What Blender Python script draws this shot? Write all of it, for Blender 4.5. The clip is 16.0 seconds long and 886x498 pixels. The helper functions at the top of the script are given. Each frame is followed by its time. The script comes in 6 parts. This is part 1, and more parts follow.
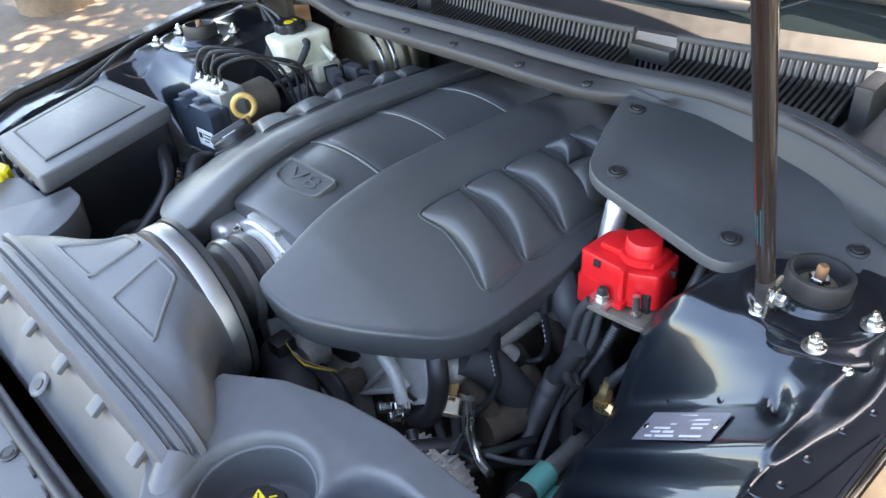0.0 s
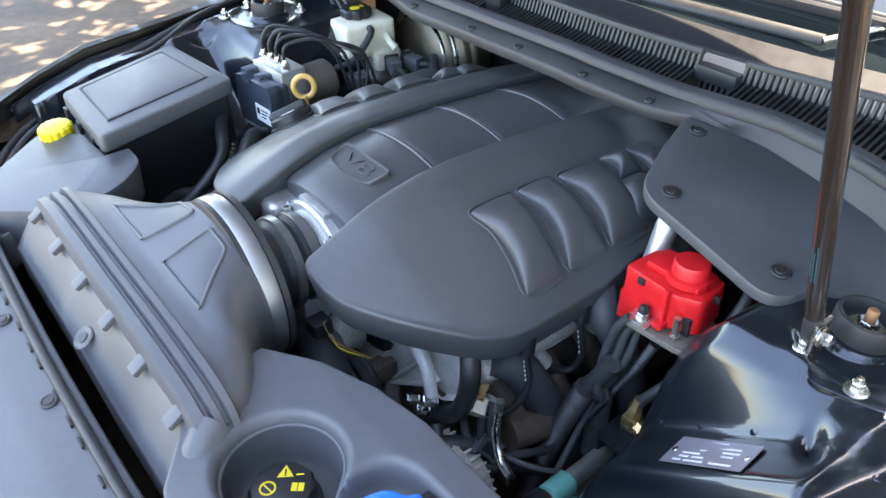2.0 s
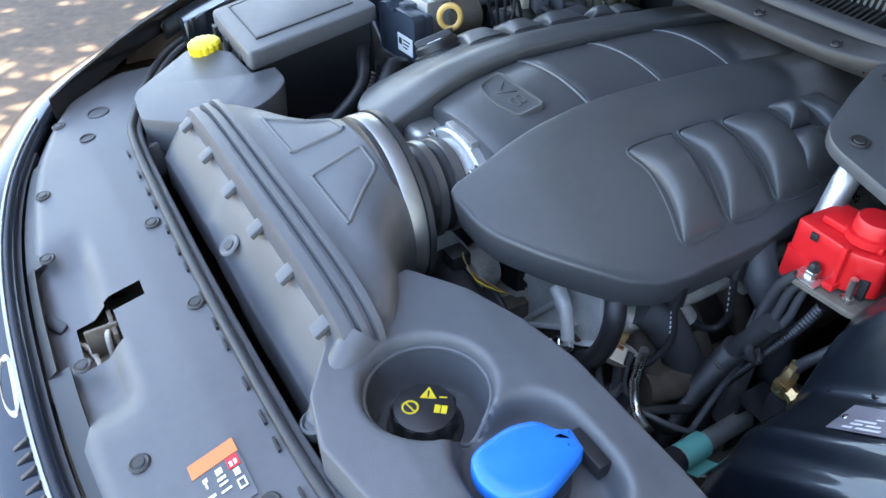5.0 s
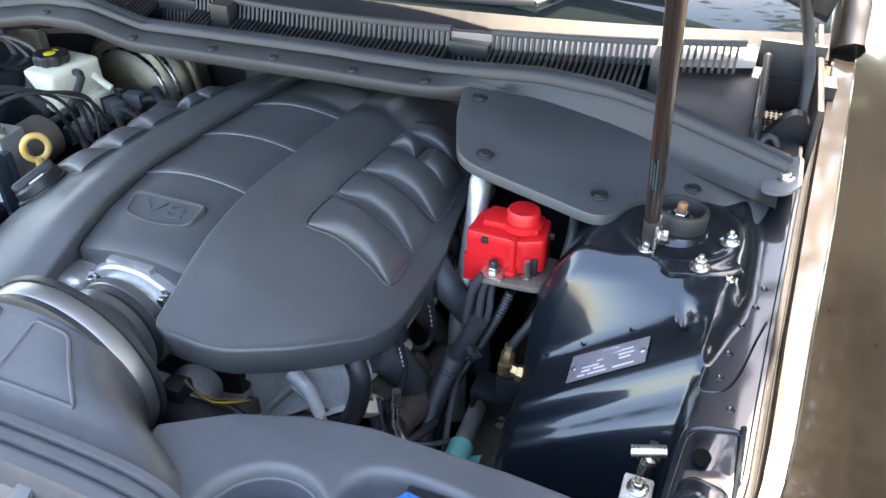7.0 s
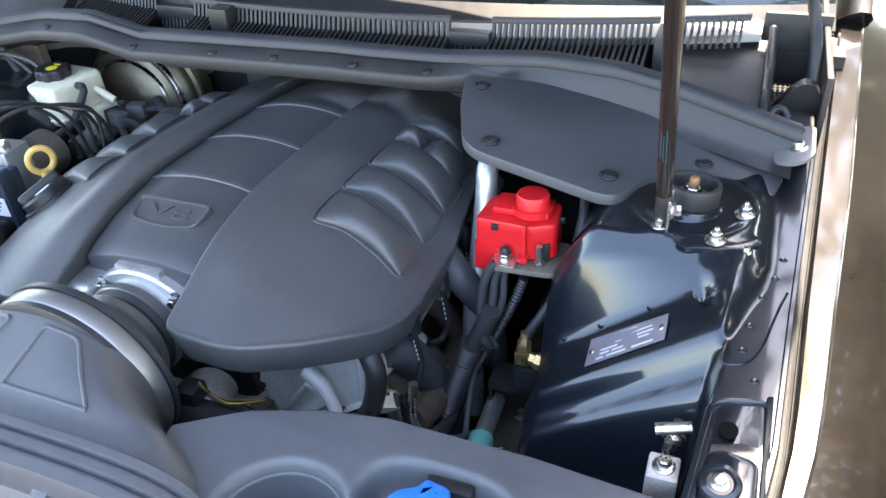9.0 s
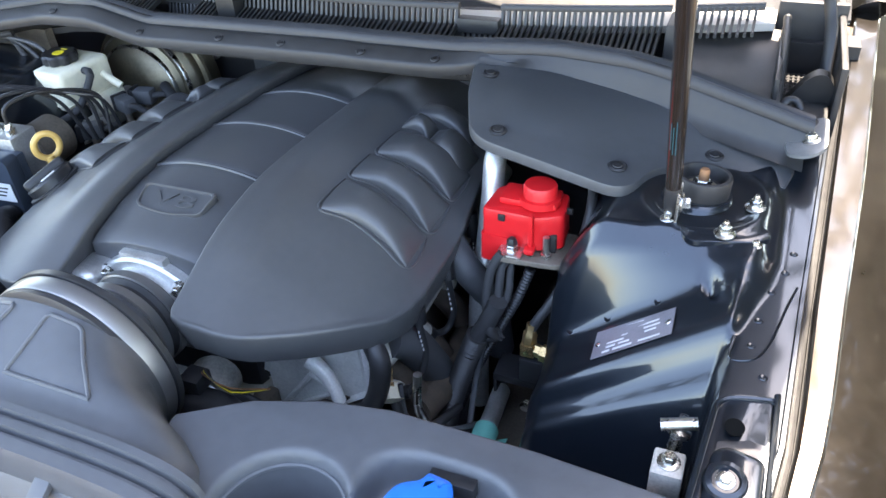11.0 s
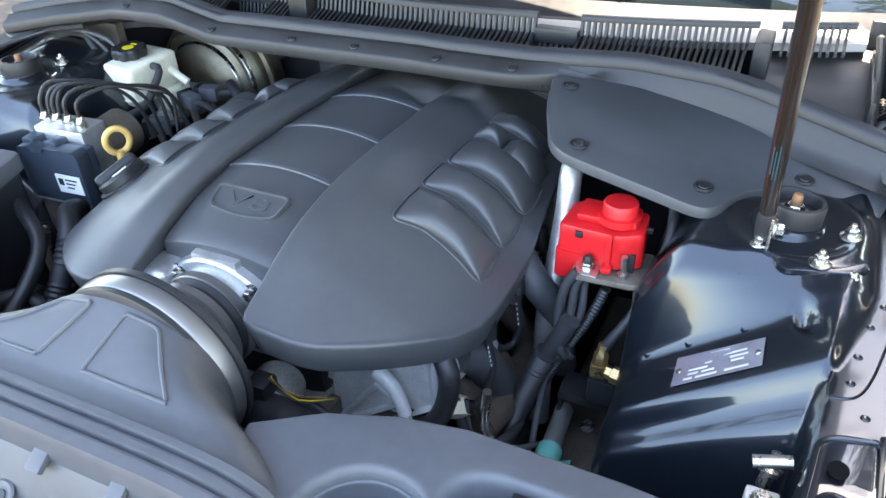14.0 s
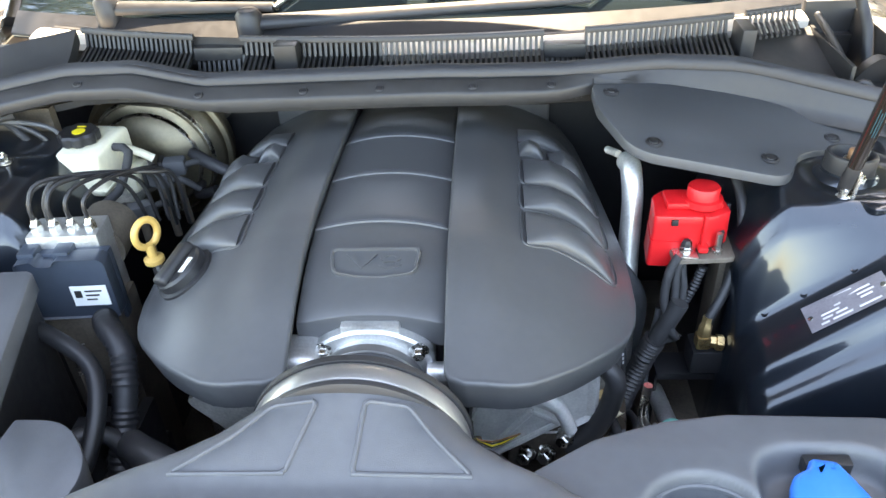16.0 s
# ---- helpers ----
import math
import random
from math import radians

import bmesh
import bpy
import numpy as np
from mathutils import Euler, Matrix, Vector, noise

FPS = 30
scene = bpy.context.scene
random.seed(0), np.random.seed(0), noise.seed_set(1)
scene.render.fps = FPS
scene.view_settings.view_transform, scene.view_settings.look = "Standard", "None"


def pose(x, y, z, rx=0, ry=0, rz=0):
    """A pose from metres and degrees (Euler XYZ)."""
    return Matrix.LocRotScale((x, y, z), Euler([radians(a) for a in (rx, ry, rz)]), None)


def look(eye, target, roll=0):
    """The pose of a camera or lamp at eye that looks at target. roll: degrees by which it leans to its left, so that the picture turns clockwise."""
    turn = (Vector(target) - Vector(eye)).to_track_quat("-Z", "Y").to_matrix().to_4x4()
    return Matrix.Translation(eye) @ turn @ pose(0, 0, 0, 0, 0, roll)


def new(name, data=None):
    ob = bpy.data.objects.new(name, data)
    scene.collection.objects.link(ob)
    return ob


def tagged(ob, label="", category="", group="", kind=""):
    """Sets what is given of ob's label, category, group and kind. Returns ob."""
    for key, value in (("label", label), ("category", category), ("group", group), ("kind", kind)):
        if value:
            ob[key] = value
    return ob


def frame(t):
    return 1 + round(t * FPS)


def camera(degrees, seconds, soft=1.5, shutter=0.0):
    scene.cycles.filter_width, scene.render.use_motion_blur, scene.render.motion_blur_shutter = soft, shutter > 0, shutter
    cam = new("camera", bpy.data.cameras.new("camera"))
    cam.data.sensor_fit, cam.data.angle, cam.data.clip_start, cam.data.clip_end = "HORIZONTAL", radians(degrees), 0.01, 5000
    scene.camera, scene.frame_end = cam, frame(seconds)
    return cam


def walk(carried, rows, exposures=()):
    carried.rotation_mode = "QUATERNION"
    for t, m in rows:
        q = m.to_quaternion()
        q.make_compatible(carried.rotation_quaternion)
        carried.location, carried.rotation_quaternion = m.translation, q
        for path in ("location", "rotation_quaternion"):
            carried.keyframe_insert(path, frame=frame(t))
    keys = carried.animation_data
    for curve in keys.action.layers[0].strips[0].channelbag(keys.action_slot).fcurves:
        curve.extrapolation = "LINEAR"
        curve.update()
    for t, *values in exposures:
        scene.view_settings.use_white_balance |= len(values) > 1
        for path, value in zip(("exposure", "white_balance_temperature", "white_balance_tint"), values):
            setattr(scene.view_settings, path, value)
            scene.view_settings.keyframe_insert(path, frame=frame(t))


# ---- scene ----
cam = camera(59.8, 16.0)
# stops, kelvin and tint of the picture along the way
EXPOSURES = [(0, 3.6, 7900, 12), (2, 3.58, 7700, 12), (3, 3.52, 7300, 11), (5.5, 3.5, 7400, 11), (6, 3.65, 8000, 12), (6.6, 3.6, 8100, 12), (7.5, 3.55, 7600, 13), (9, 3.55, 7600, 13), (12, 3.58, 7450, 13), (13.5, 3.62, 7500, 12), (14.5, 3.86, 7900, 11), (15.3, 3.84, 8600, 11), (16, 4.0, 8800, 11)]
PATH = [
    (0, (0.715, -0.446, 1.316), (-0.509, 0.614, 0.142), -5.6),
    (0.5, (0.725, -0.443, 1.326), (-0.49, 0.647, 0.171), -4.6),
    (1, (0.72, -0.438, 1.329), (-0.5, 0.657, 0.184), -3.2),
    (1.5, (0.715, -0.442, 1.328), (-0.512, 0.637, 0.175), -1.7),
    (2, (0.705, -0.461, 1.323), (-0.564, 0.537, 0.142), -0.9),
    (2.5, (0.668, -0.504, 1.289), (-0.674, 0.318, 0.055), -0.3),
    (3, (0.658, -0.522, 1.287), (-0.715, 0.193, 0.02), 0.3),
    (3.2, (0.655, -0.522, 1.286), (-0.722, 0.18, 0.017), 0.3),
    (5.3, (0.673, -0.502, 1.277), (-0.669, 0.312, 0.038), -2.0),
    (5.5, (0.676, -0.493, 1.279), (-0.637, 0.377, 0.047), -2.8),
    (6, (0.647, -0.496, 1.318), (-0.45, 0.639, 0.089), -2.0),
    (6.5, (0.567, -0.552, 1.337), (-0.207, 0.861, 0.152), 0.2),
    (7, (0.563, -0.594, 1.321), (-0.044, 0.912, 0.154), -0.3),
    (7.5, (0.567, -0.604, 1.302), (-0.038, 0.918, 0.153), -3.5),
    (8, (0.566, -0.596, 1.302), (-0.049, 0.933, 0.168), -3.4),
    (8.5, (0.566, -0.592, 1.305), (-0.061, 0.932, 0.171), -3.4),
    (9, (0.566, -0.596, 1.296), (-0.076, 0.911, 0.149), -3.8),
    (9.5, (0.567, -0.595, 1.293), (-0.082, 0.893, 0.124), -4.1),
    (12, (0.561, -0.579, 1.297), (-0.115, 0.885, 0.115), -3.0),
    (12.5, (0.551, -0.576, 1.296), (-0.159, 0.869, 0.11), -3.1),
    (13, (0.542, -0.579, 1.297), (-0.178, 0.862, 0.111), -2.9),
    (13.5, (0.54, -0.578, 1.299), (-0.164, 0.879, 0.124), -2.7),
    (14, (0.511, -0.587, 1.296), (-0.214, 0.867, 0.13), -2.7),
    (14.5, (0.428, -0.628, 1.326), (-0.172, 0.905, 0.191), -1.7),
    (15, (0.269, -0.646, 1.354), (0.009, 1.007, 0.258), -0.4),
    (15.5, (0.192, -0.66, 1.354), (0.058, 0.991, 0.234), -0.5),
    (16, (0.117, -0.68, 1.321), (0.002, 0.955, 0.176), -2.7),
]
walk(cam, [(t, look(eye, target, roll)) for t, eye, target, roll in PATH], EXPOSURES)

# ---- light ----
world = bpy.data.worlds.new("sky")
scene.world = world
world.use_nodes = True
wn = world.node_tree
sky = wn.nodes.new("ShaderNodeTexSky")
sky.sky_type, sky.sun_disc = "NISHITA", False
SUN = Vector((0.045, 0.36, 0.92)).normalized()
sky.sun_elevation, sky.sun_rotation = math.asin(SUN.z), math.atan2(SUN.x, SUN.y)
wn.links.new(sky.outputs[0], wn.nodes["Background"].inputs[0])
wn.nodes["Background"].inputs[1].default_value = 0.15
lamp = bpy.data.lights.new("sun", "SUN")
lamp.energy, lamp.angle, lamp.color = 4.0, radians(0.6), (1.0, 0.93, 0.83)
new("sun", lamp).matrix_world = look(SUN * 20, (0, 0, 0))


# ---- materials ----
def material(name, colour, rough=0.5, metal=0.0, vary=0.25, grain=0.0, grain_size=900.0, coat=0.0, spot=6.0, rough_vary=0.12, specular=0.5):
    """A surface with two scales of colour variation and, where grain is given, a fine moulded relief."""
    m = bpy.data.materials.new(name)
    m.use_nodes = True
    n, l = m.node_tree.nodes, m.node_tree.links
    p = n["Principled BSDF"]
    p.inputs["Metallic"].default_value = metal
    p.inputs["Coat Weight"].default_value = coat
    p.inputs["Coat Roughness"].default_value = 0.06
    p.inputs["Specular IOR Level"].default_value = specular
    co = n.new("ShaderNodeTexCoord")
    big, small = n.new("ShaderNodeTexNoise"), n.new("ShaderNodeTexNoise")
    big.inputs["Scale"].default_value, big.inputs["Detail"].default_value = spot, 6.0
    small.inputs["Scale"].default_value, small.inputs["Detail"].default_value = spot * 14, 4.0
    for t in (big, small):
        l.new(co.outputs["Object"], t.inputs["Vector"])
    add = n.new("ShaderNodeMath")
    add.operation = "MULTIPLY_ADD"
    l.new(small.outputs["Fac"], add.inputs[0])
    add.inputs[1].default_value = 0.5
    l.new(big.outputs["Fac"], add.inputs[2])
    ramp = n.new("ShaderNodeValToRGB")
    ramp.color_ramp.elements[0].position, ramp.color_ramp.elements[1].position = 0.5, 1.0
    ramp.color_ramp.elements[0].color = (*[c * (1 - vary) for c in colour], 1)
    ramp.color_ramp.elements[1].color = (*[min(1, c * (1 + vary)) for c in colour], 1)
    l.new(add.outputs[0], ramp.inputs[0])
    l.new(ramp.outputs[0], p.inputs["Base Color"])
    rr = n.new("ShaderNodeMapRange")
    rr.inputs["From Min"].default_value, rr.inputs["From Max"].default_value = 0.5, 1.0
    rr.inputs["To Min"].default_value, rr.inputs["To Max"].default_value = max(0.02, rough - rough_vary), min(1, rough + rough_vary)
    l.new(add.outputs[0], rr.inputs["Value"])
    l.new(rr.outputs[0], p.inputs["Roughness"])
    if grain:
        g = n.new("ShaderNodeTexNoise")
        g.inputs["Scale"].default_value, g.inputs["Detail"].default_value = grain_size, 2.0
        l.new(co.outputs["Object"], g.inputs["Vector"])
        b = n.new("ShaderNodeBump")
        b.inputs["Strength"].default_value, b.inputs["Distance"].default_value = grain, 0.001
        l.new(g.outputs["Fac"], b.inputs["Height"])
        l.new(b.outputs[0], p.inputs["Normal"])
    return m


COVER = material("moulded_black_plastic", (0.072, 0.073, 0.076), 0.34, grain=0.16, grain_size=1500, vary=0.10, rough_vary=0.03)
PLASTIC = material("grained_grey_plastic", (0.085, 0.089, 0.097), 0.44, grain=0.28, grain_size=1300, vary=0.16)
COWL = material("cowl_plastic", (0.024, 0.024, 0.025), 0.46, grain=0.2, grain_size=1200, vary=0.3)
BLACK = material("black_plastic", (0.018, 0.018, 0.02), 0.45, vary=0.3, grain=0.1)
# Base colour lifted to make up for weak fill light in the bay.
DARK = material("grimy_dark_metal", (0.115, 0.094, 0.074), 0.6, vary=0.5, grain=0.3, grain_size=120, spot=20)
RUBBER = material("rubber", (0.028, 0.028, 0.030), 0.5, vary=0.3, grain=0.15, grain_size=500)
TAPE = material("cloth_loom_tape", (0.030, 0.030, 0.032), 0.75, vary=0.35, grain=0.5, grain_size=700)
PAINT = material("dark_blue_grey_gloss_paint", (0.011, 0.016, 0.024), 0.32, metal=0.5, vary=0.15, coat=1.0, spot=4, rough_vary=0.05)
SIDE = material("satin_cover_plastic", (0.052, 0.055, 0.060), 0.40, grain=0.2, grain_size=1200, vary=0.2)
# Near-black colour paints the shade inside the headlamp bracket's hole.
HOLE = material("painted_hole_shade", (0.003, 0.003, 0.003), 0.9, vary=0.1, specular=0.1)
LINER = material("grey_black_felt", (0.050, 0.050, 0.052), 0.85, vary=0.25, grain=0.4, grain_size=300)
# Brown tint stands in for trees mirrored in the black metallic paint.
BODY = material("metallic_paint_tree_tint", (0.034, 0.029, 0.025), 0.32, metal=0.9, vary=0.12, coat=1.0, spot=5, rough_vary=0.05)
# Same black paint; the navy tint stands in for mirrored sky.
NOSE = material("gloss_paint_sky_tint", (0.010, 0.014, 0.024), 0.10, vary=0.15, spot=4, rough_vary=0.03)
ALU = material("cast_aluminium", (0.62, 0.62, 0.61), 0.42, metal=0.8, vary=0.25, grain=0.35, grain_size=350, spot=25)
BRACKET = material("grey_primed_steel", (0.16, 0.165, 0.17), 0.4, metal=0.3, vary=0.2, spot=20)
CASTING = material("pale_cast_alloy", (0.74, 0.73, 0.70), 0.45, metal=0.2, vary=0.2, grain=0.35, grain_size=350, spot=25)
GRIMY_ALU = material("dusty_cast_aluminium", (0.46, 0.44, 0.40), 0.5, metal=0.25, vary=0.4, grain=0.4, grain_size=250, spot=25)
STEEL = material("zinc_plated_steel", (0.62, 0.61, 0.58), 0.28, metal=1.0, vary=0.2, spot=40)
BAND = material("stainless_band", (0.36, 0.36, 0.36), 0.38, metal=0.85, vary=0.05, spot=8)
GOLD = material("yellow_passivated_steel", (0.30, 0.28, 0.21), 0.40, metal=0.8, vary=0.12, spot=6)
BRASS = material("brass", (0.60, 0.42, 0.20), 0.35, metal=0.9, vary=0.3, spot=40)
RUST = material("rusty_steel", (0.28, 0.14, 0.07), 0.7, metal=0.4, vary=0.5, spot=60)
MANIFOLD = material("heat_browned_iron", (0.075, 0.056, 0.042), 0.75, vary=0.5, spot=40, grain=0.4, grain_size=200)
RED = material("red_plastic", (0.62, 0.012, 0.016), 0.38, vary=0.1, grain=0.06)
BLUE = material("blue_plastic", (0.003, 0.17, 0.66), 0.36, vary=0.08)
YELLOW = material("yellow_plastic", (0.78, 0.60, 0.03), 0.4, vary=0.08)
AMBER = material("amber_plastic", (0.62, 0.39, 0.12), 0.4, vary=0.15)
TEAL = material("teal_label_paper", (0.12, 0.42, 0.36), 0.6, vary=0.1)
CREAM = material("translucent_white_plastic", (0.80, 0.75, 0.58), 0.45, vary=0.12, spot=9)
WHITE = material("white_label_paper", (0.78, 0.79, 0.78), 0.5, vary=0.05)
PRINT = material("print_black", (0.02, 0.02, 0.02), 0.6, vary=0.05)
PRINT_WHITE = material("print_white", (0.72, 0.72, 0.72), 0.6, vary=0.05)
ORANGE = material("print_orange", (0.80, 0.19, 0.05), 0.5, vary=0.05)
PLATE = material("silver_label_foil", (0.24, 0.225, 0.25), 0.35, metal=0.35, vary=0.2, spot=30)
PLATE_PRINT = material("faded_print", (0.66, 0.64, 0.66), 0.5, vary=0.1)
CYAN = material("print_cyan", (0.012, 0.075, 0.10), 0.6, vary=0.05)
# Blue in this base colour stands in for sky mirrored on black plastic.
CONTROLLER = material("sky_tinted_black_plastic", (0.040, 0.052, 0.072), 0.42, vary=0.15, grain=0.1)
HOSE = material("dusty_rubber", (0.075, 0.078, 0.084), 0.6, vary=0.25, grain=0.2, grain_size=400)
STRUT = material("glossy_brown_black_enamel", (0.022, 0.016, 0.013), 0.18, vary=0.2, coat=0.6)
BOOSTER = material("dull_yellow_zinc_plate", (0.22, 0.19, 0.135), 0.42, metal=0.8, vary=0.3, spot=14)
# Pale base colour stands in for sun glare on a dark panel.
SCUTTLE = material("scuttle_sheet_sun_glare", (0.46, 0.43, 0.39), 0.4, vary=0.15)
DIRT = material("pale_gravel", (0.115, 0.082, 0.056), 0.9, vary=0.55, grain=0.6, grain_size=40, spot=1.8)
GLASS = material("tinted_windscreen", (0.012, 0.018, 0.020), 0.03, vary=0.05, coat=1.0, rough_vary=0.01)
BARK = material("bark", (0.16, 0.11, 0.07), 0.9, vary=0.4, grain=0.6, grain_size=30, spot=4)
LEAF = material("leaves", (0.07, 0.10, 0.035), 0.6, vary=0.4, spot=3)


# ---- mesh helpers ----
def make(name, bm, mat, smooth=40):
    bmesh.ops.recalc_face_normals(bm, faces=bm.faces)
    me = bpy.data.meshes.new(name)
    bm.to_mesh(me)
    bm.free()
    me.shade_smooth()
    me.set_sharp_from_angle(angle=radians(smooth))
    me.materials.append(mat)
    return me


def thing(name, at, label, category, group="", kind=""):
    ob = new(name)
    ob.location = at
    ob.empty_display_size = 0.02
    return tagged(ob, label, category, group, kind)


def hang(ob, parent):
    ob.parent = parent
    if parent.type == "EMPTY":
        ob.matrix_parent_inverse = Matrix.Translation(-Vector(parent.location))
    return ob


def part(name, bm, mat, parent, label="", smooth=40):
    return tagged(hang(new(name, make(name, bm, mat, smooth)), parent), label)


def put(name, mesh, m, parent, label=""):
    ob = new(name, mesh)
    ob.matrix_basis = m
    return tagged(hang(ob, parent), label)


def solo(name, bm, mat, label, category, group="", kind="", smooth=40):
    return tagged(new(name, make(name, bm, mat, smooth)), label, category, group, kind)


def turn_z(d):
    """A rotation that takes the z axis to the way d."""
    return Vector((0, 0, 1)).rotation_difference(Vector(d)).to_matrix().to_4x4()


def block(x0, x1, y0, y1, z0, z1, bevel=0.004, seg=2, bm=None, m=None):
    bm = bm or bmesh.new()
    got = bmesh.ops.create_cube(bm, size=1)["verts"]
    for v in got:
        v.co = Vector((x0 + (v.co.x + 0.5) * (x1 - x0), y0 + (v.co.y + 0.5) * (y1 - y0), z0 + (v.co.z + 0.5) * (z1 - z0)))
    if m:
        for v in got:
            v.co = m @ v.co
    if bevel:
        edges = list({e for v in got for e in v.link_edges})
        bmesh.ops.bevel(bm, geom=edges, offset=bevel, segments=seg, affect="EDGES", profile=0.6)
    return bm


def loft(rings, cap=True, closed=True, bm=None):
    bm = bm or bmesh.new()
    rows = [[bm.verts.new(p) for p in r] for r in rings]
    k = len(rows[0])
    for a, b in zip(rows, rows[1:]):
        for i in range(k if closed else k - 1):
            j = (i + 1) % k
            bm.faces.new((a[i], a[j], b[j], b[i]))
    if cap and closed:
        bm.faces.new(rows[0][::-1])
        bm.faces.new(rows[-1])
    return bm


def lathe(profile, m=None, seg=28, bm=None, cap=True):
    """Rings of (radius, height) about z."""
    m = m or Matrix.Identity(4)
    rings = [[m @ Vector((r * math.cos(2 * math.pi * i / seg), r * math.sin(2 * math.pi * i / seg), h)) for i in range(seg)] for r, h in profile]
    return loft(rings, cap, True, bm)


def lobed(profile, lobes, depth, m, seg=72):
    rings = []
    for r, h in profile:
        rings.append([m @ Vector(((r - depth * (0.5 + 0.5 * math.cos(lobes * a)) ** 2) * math.cos(a), (r - depth * (0.5 + 0.5 * math.cos(lobes * a)) ** 2) * math.sin(a), h))
                      for a in (2 * math.pi * i / seg for i in range(seg))])
    return loft(rings)


def smooth_path(points, step):
    """A Catmull-Rom curve through the points, cut in pieces of about one step."""
    p = [Vector(q) for q in points]
    p = [2 * p[0] - p[1]] + p + [2 * p[-1] - p[-2]]
    out = []
    for a, b, c, d in zip(p, p[1:], p[2:], p[3:]):
        k = max(2, int((c - b).length / step))
        for i in range(k):
            t = i / k
            out.append(0.5 * (2 * b + (c - a) * t + (2 * a - 5 * b + 4 * c - d) * t * t + (3 * b - a - 3 * c + d) * t ** 3))
    return out + [p[-2]]


def tube(points, radius, seg=10, step=0.012, ribs=0.0, bm=None, flat=1.0):
    """A pipe along a curve; ribs: how deep the rings of a corrugated conduit are."""
    path = smooth_path(points, step)
    rings, side = [], None
    for i, q in enumerate(path):
        d = (path[min(i + 1, len(path) - 1)] - path[max(i - 1, 0)]).normalized()
        if side is None:
            side = d.orthogonal().normalized()
        side = (side - d * side.dot(d)).normalized()
        up = d.cross(side)
        r = radius(i / (len(path) - 1)) if callable(radius) else radius
        r -= ribs * (i % 2)
        rings.append([q + r * (side * math.cos(2 * math.pi * k / seg) + up * flat * math.sin(2 * math.pi * k / seg)) for k in range(seg)])
    return loft(rings, True, True, bm)


def surface(us, vs, f, rim=(), bottom=True, bm=None, skip=None):
    """A sheet of points f(u, v), with an edge that is rolled down round it: rim rows are (outward, upward)."""
    bm = bm or bmesh.new()
    g = [[bm.verts.new(f(u, v)) for u in us] for v in vs]
    nv, nu = len(vs), len(us)
    for j in range(nv - 1):
        for i in range(nu - 1):
            if skip and skip((us[i] + us[i + 1]) / 2, (vs[j] + vs[j + 1]) / 2):
                continue
            bm.faces.new((g[j][i], g[j][i + 1], g[j + 1][i + 1], g[j + 1][i]))
    if rim:
        loop = [g[0][i] for i in range(nu)] + [g[j][-1] for j in range(1, nv)] + [g[-1][i] for i in range(nu - 2, -1, -1)] + [g[j][0] for j in range(nv - 2, 0, -1)]
        k = len(loop)
        base = [v.co.copy() for v in loop]
        area = sum(base[i].x * base[(i + 1) % k].y - base[(i + 1) % k].x * base[i].y for i in range(k))
        outs = []
        for i in range(k):
            d = base[(i + 1) % k] - base[i - 1]
            o = Vector((d.y, -d.x, 0))
            o = o.normalized() if o.length > 1e-9 else Vector((0, 0, 0))
            outs.append(o if area > 0 else -o)
        last = loop
        for out, up in rim:
            row = [bm.verts.new(base[i] + outs[i] * out + Vector((0, 0, up))) for i in range(k)]
            for i in range(k):
                j = (i + 1) % k
                bm.faces.new((last[i], last[j], row[j], row[i]))
            last = row
        if bottom:
            bm.faces.new(last)
    return bm


def rounded(corners, r, seg=5):
    """The outline of a polygon with rounded corners; r: one radius or one for each corner."""
    out, k = [], len(corners)
    for i in range(k):
        p, a, b = Vector(corners[i]), Vector(corners[i - 1]), Vector(corners[(i + 1) % k])
        q = r[i] if isinstance(r, (list, tuple)) else r
        da, db = (a - p), (b - p)
        q = min(q, da.length * 0.49, db.length * 0.49)
        s, e = p + da.normalized() * q, p + db.normalized() * q
        for j in range(seg + 1):
            t = j / seg
            out.append(s * (1 - t) ** 2 + p * 2 * t * (1 - t) + e * t * t)
    return out


def slab(outline, top, rim, bm=None):
    """A moulded plate: outline of (x, y), top(x, y) gives its height, rim rows (inward, down) roll its edge."""
    bm = bm or bmesh.new()
    k = len(outline)
    area = sum(outline[i][0] * outline[(i + 1) % k][1] - outline[(i + 1) % k][0] * outline[i][1] for i in range(k))
    outs = []
    for i in range(k):
        d = Vector(outline[(i + 1) % k]) - Vector(outline[i - 1])
        o = Vector((d.y, -d.x)).normalized() if d.length > 1e-9 else Vector((0, 0))
        outs.append(o if area > 0 else -o)
    rings = []
    for inward, down in rim:
        rings.append([Vector((outline[i][0] - outs[i].x * inward, outline[i][1] - outs[i].y * inward, top(*outline[i]) - down)) for i in range(k)])
    return loft(rings, True, True, bm)


def hexbolt(r=0.006, h=0.006, washer=1.6, stud=0.0):
    bm = bmesh.new()
    lathe([(r * washer, 0), (r * washer, 0.0016), (r * washer * 0.85, 0.0024), (0.0005, 0.0024)], seg=20, bm=bm)
    lathe([(r, 0.002), (r, 0.002 + h), (r * 0.8, 0.0034 + h), (0.0004, 0.0034 + h)], seg=6, bm=bm)
    if stud:
        lathe([(r * 0.52, h), (r * 0.52, h + stud), (r * 0.4, h + stud + 0.002), (0.0003, h + stud + 0.002)], seg=12, bm=bm)
    return bm


def text_mesh(words, size, depth):
    cu = bpy.data.curves.new("letters", "FONT")
    cu.body, cu.size, cu.extrude, cu.bevel_depth = words, size, depth, 0.0
    cu.align_x, cu.align_y = "CENTER", "CENTER"
    ob = bpy.data.objects.new("letters", cu)
    me = bpy.data.meshes.new_from_object(ob)
    bpy.data.objects.remove(ob)
    return me


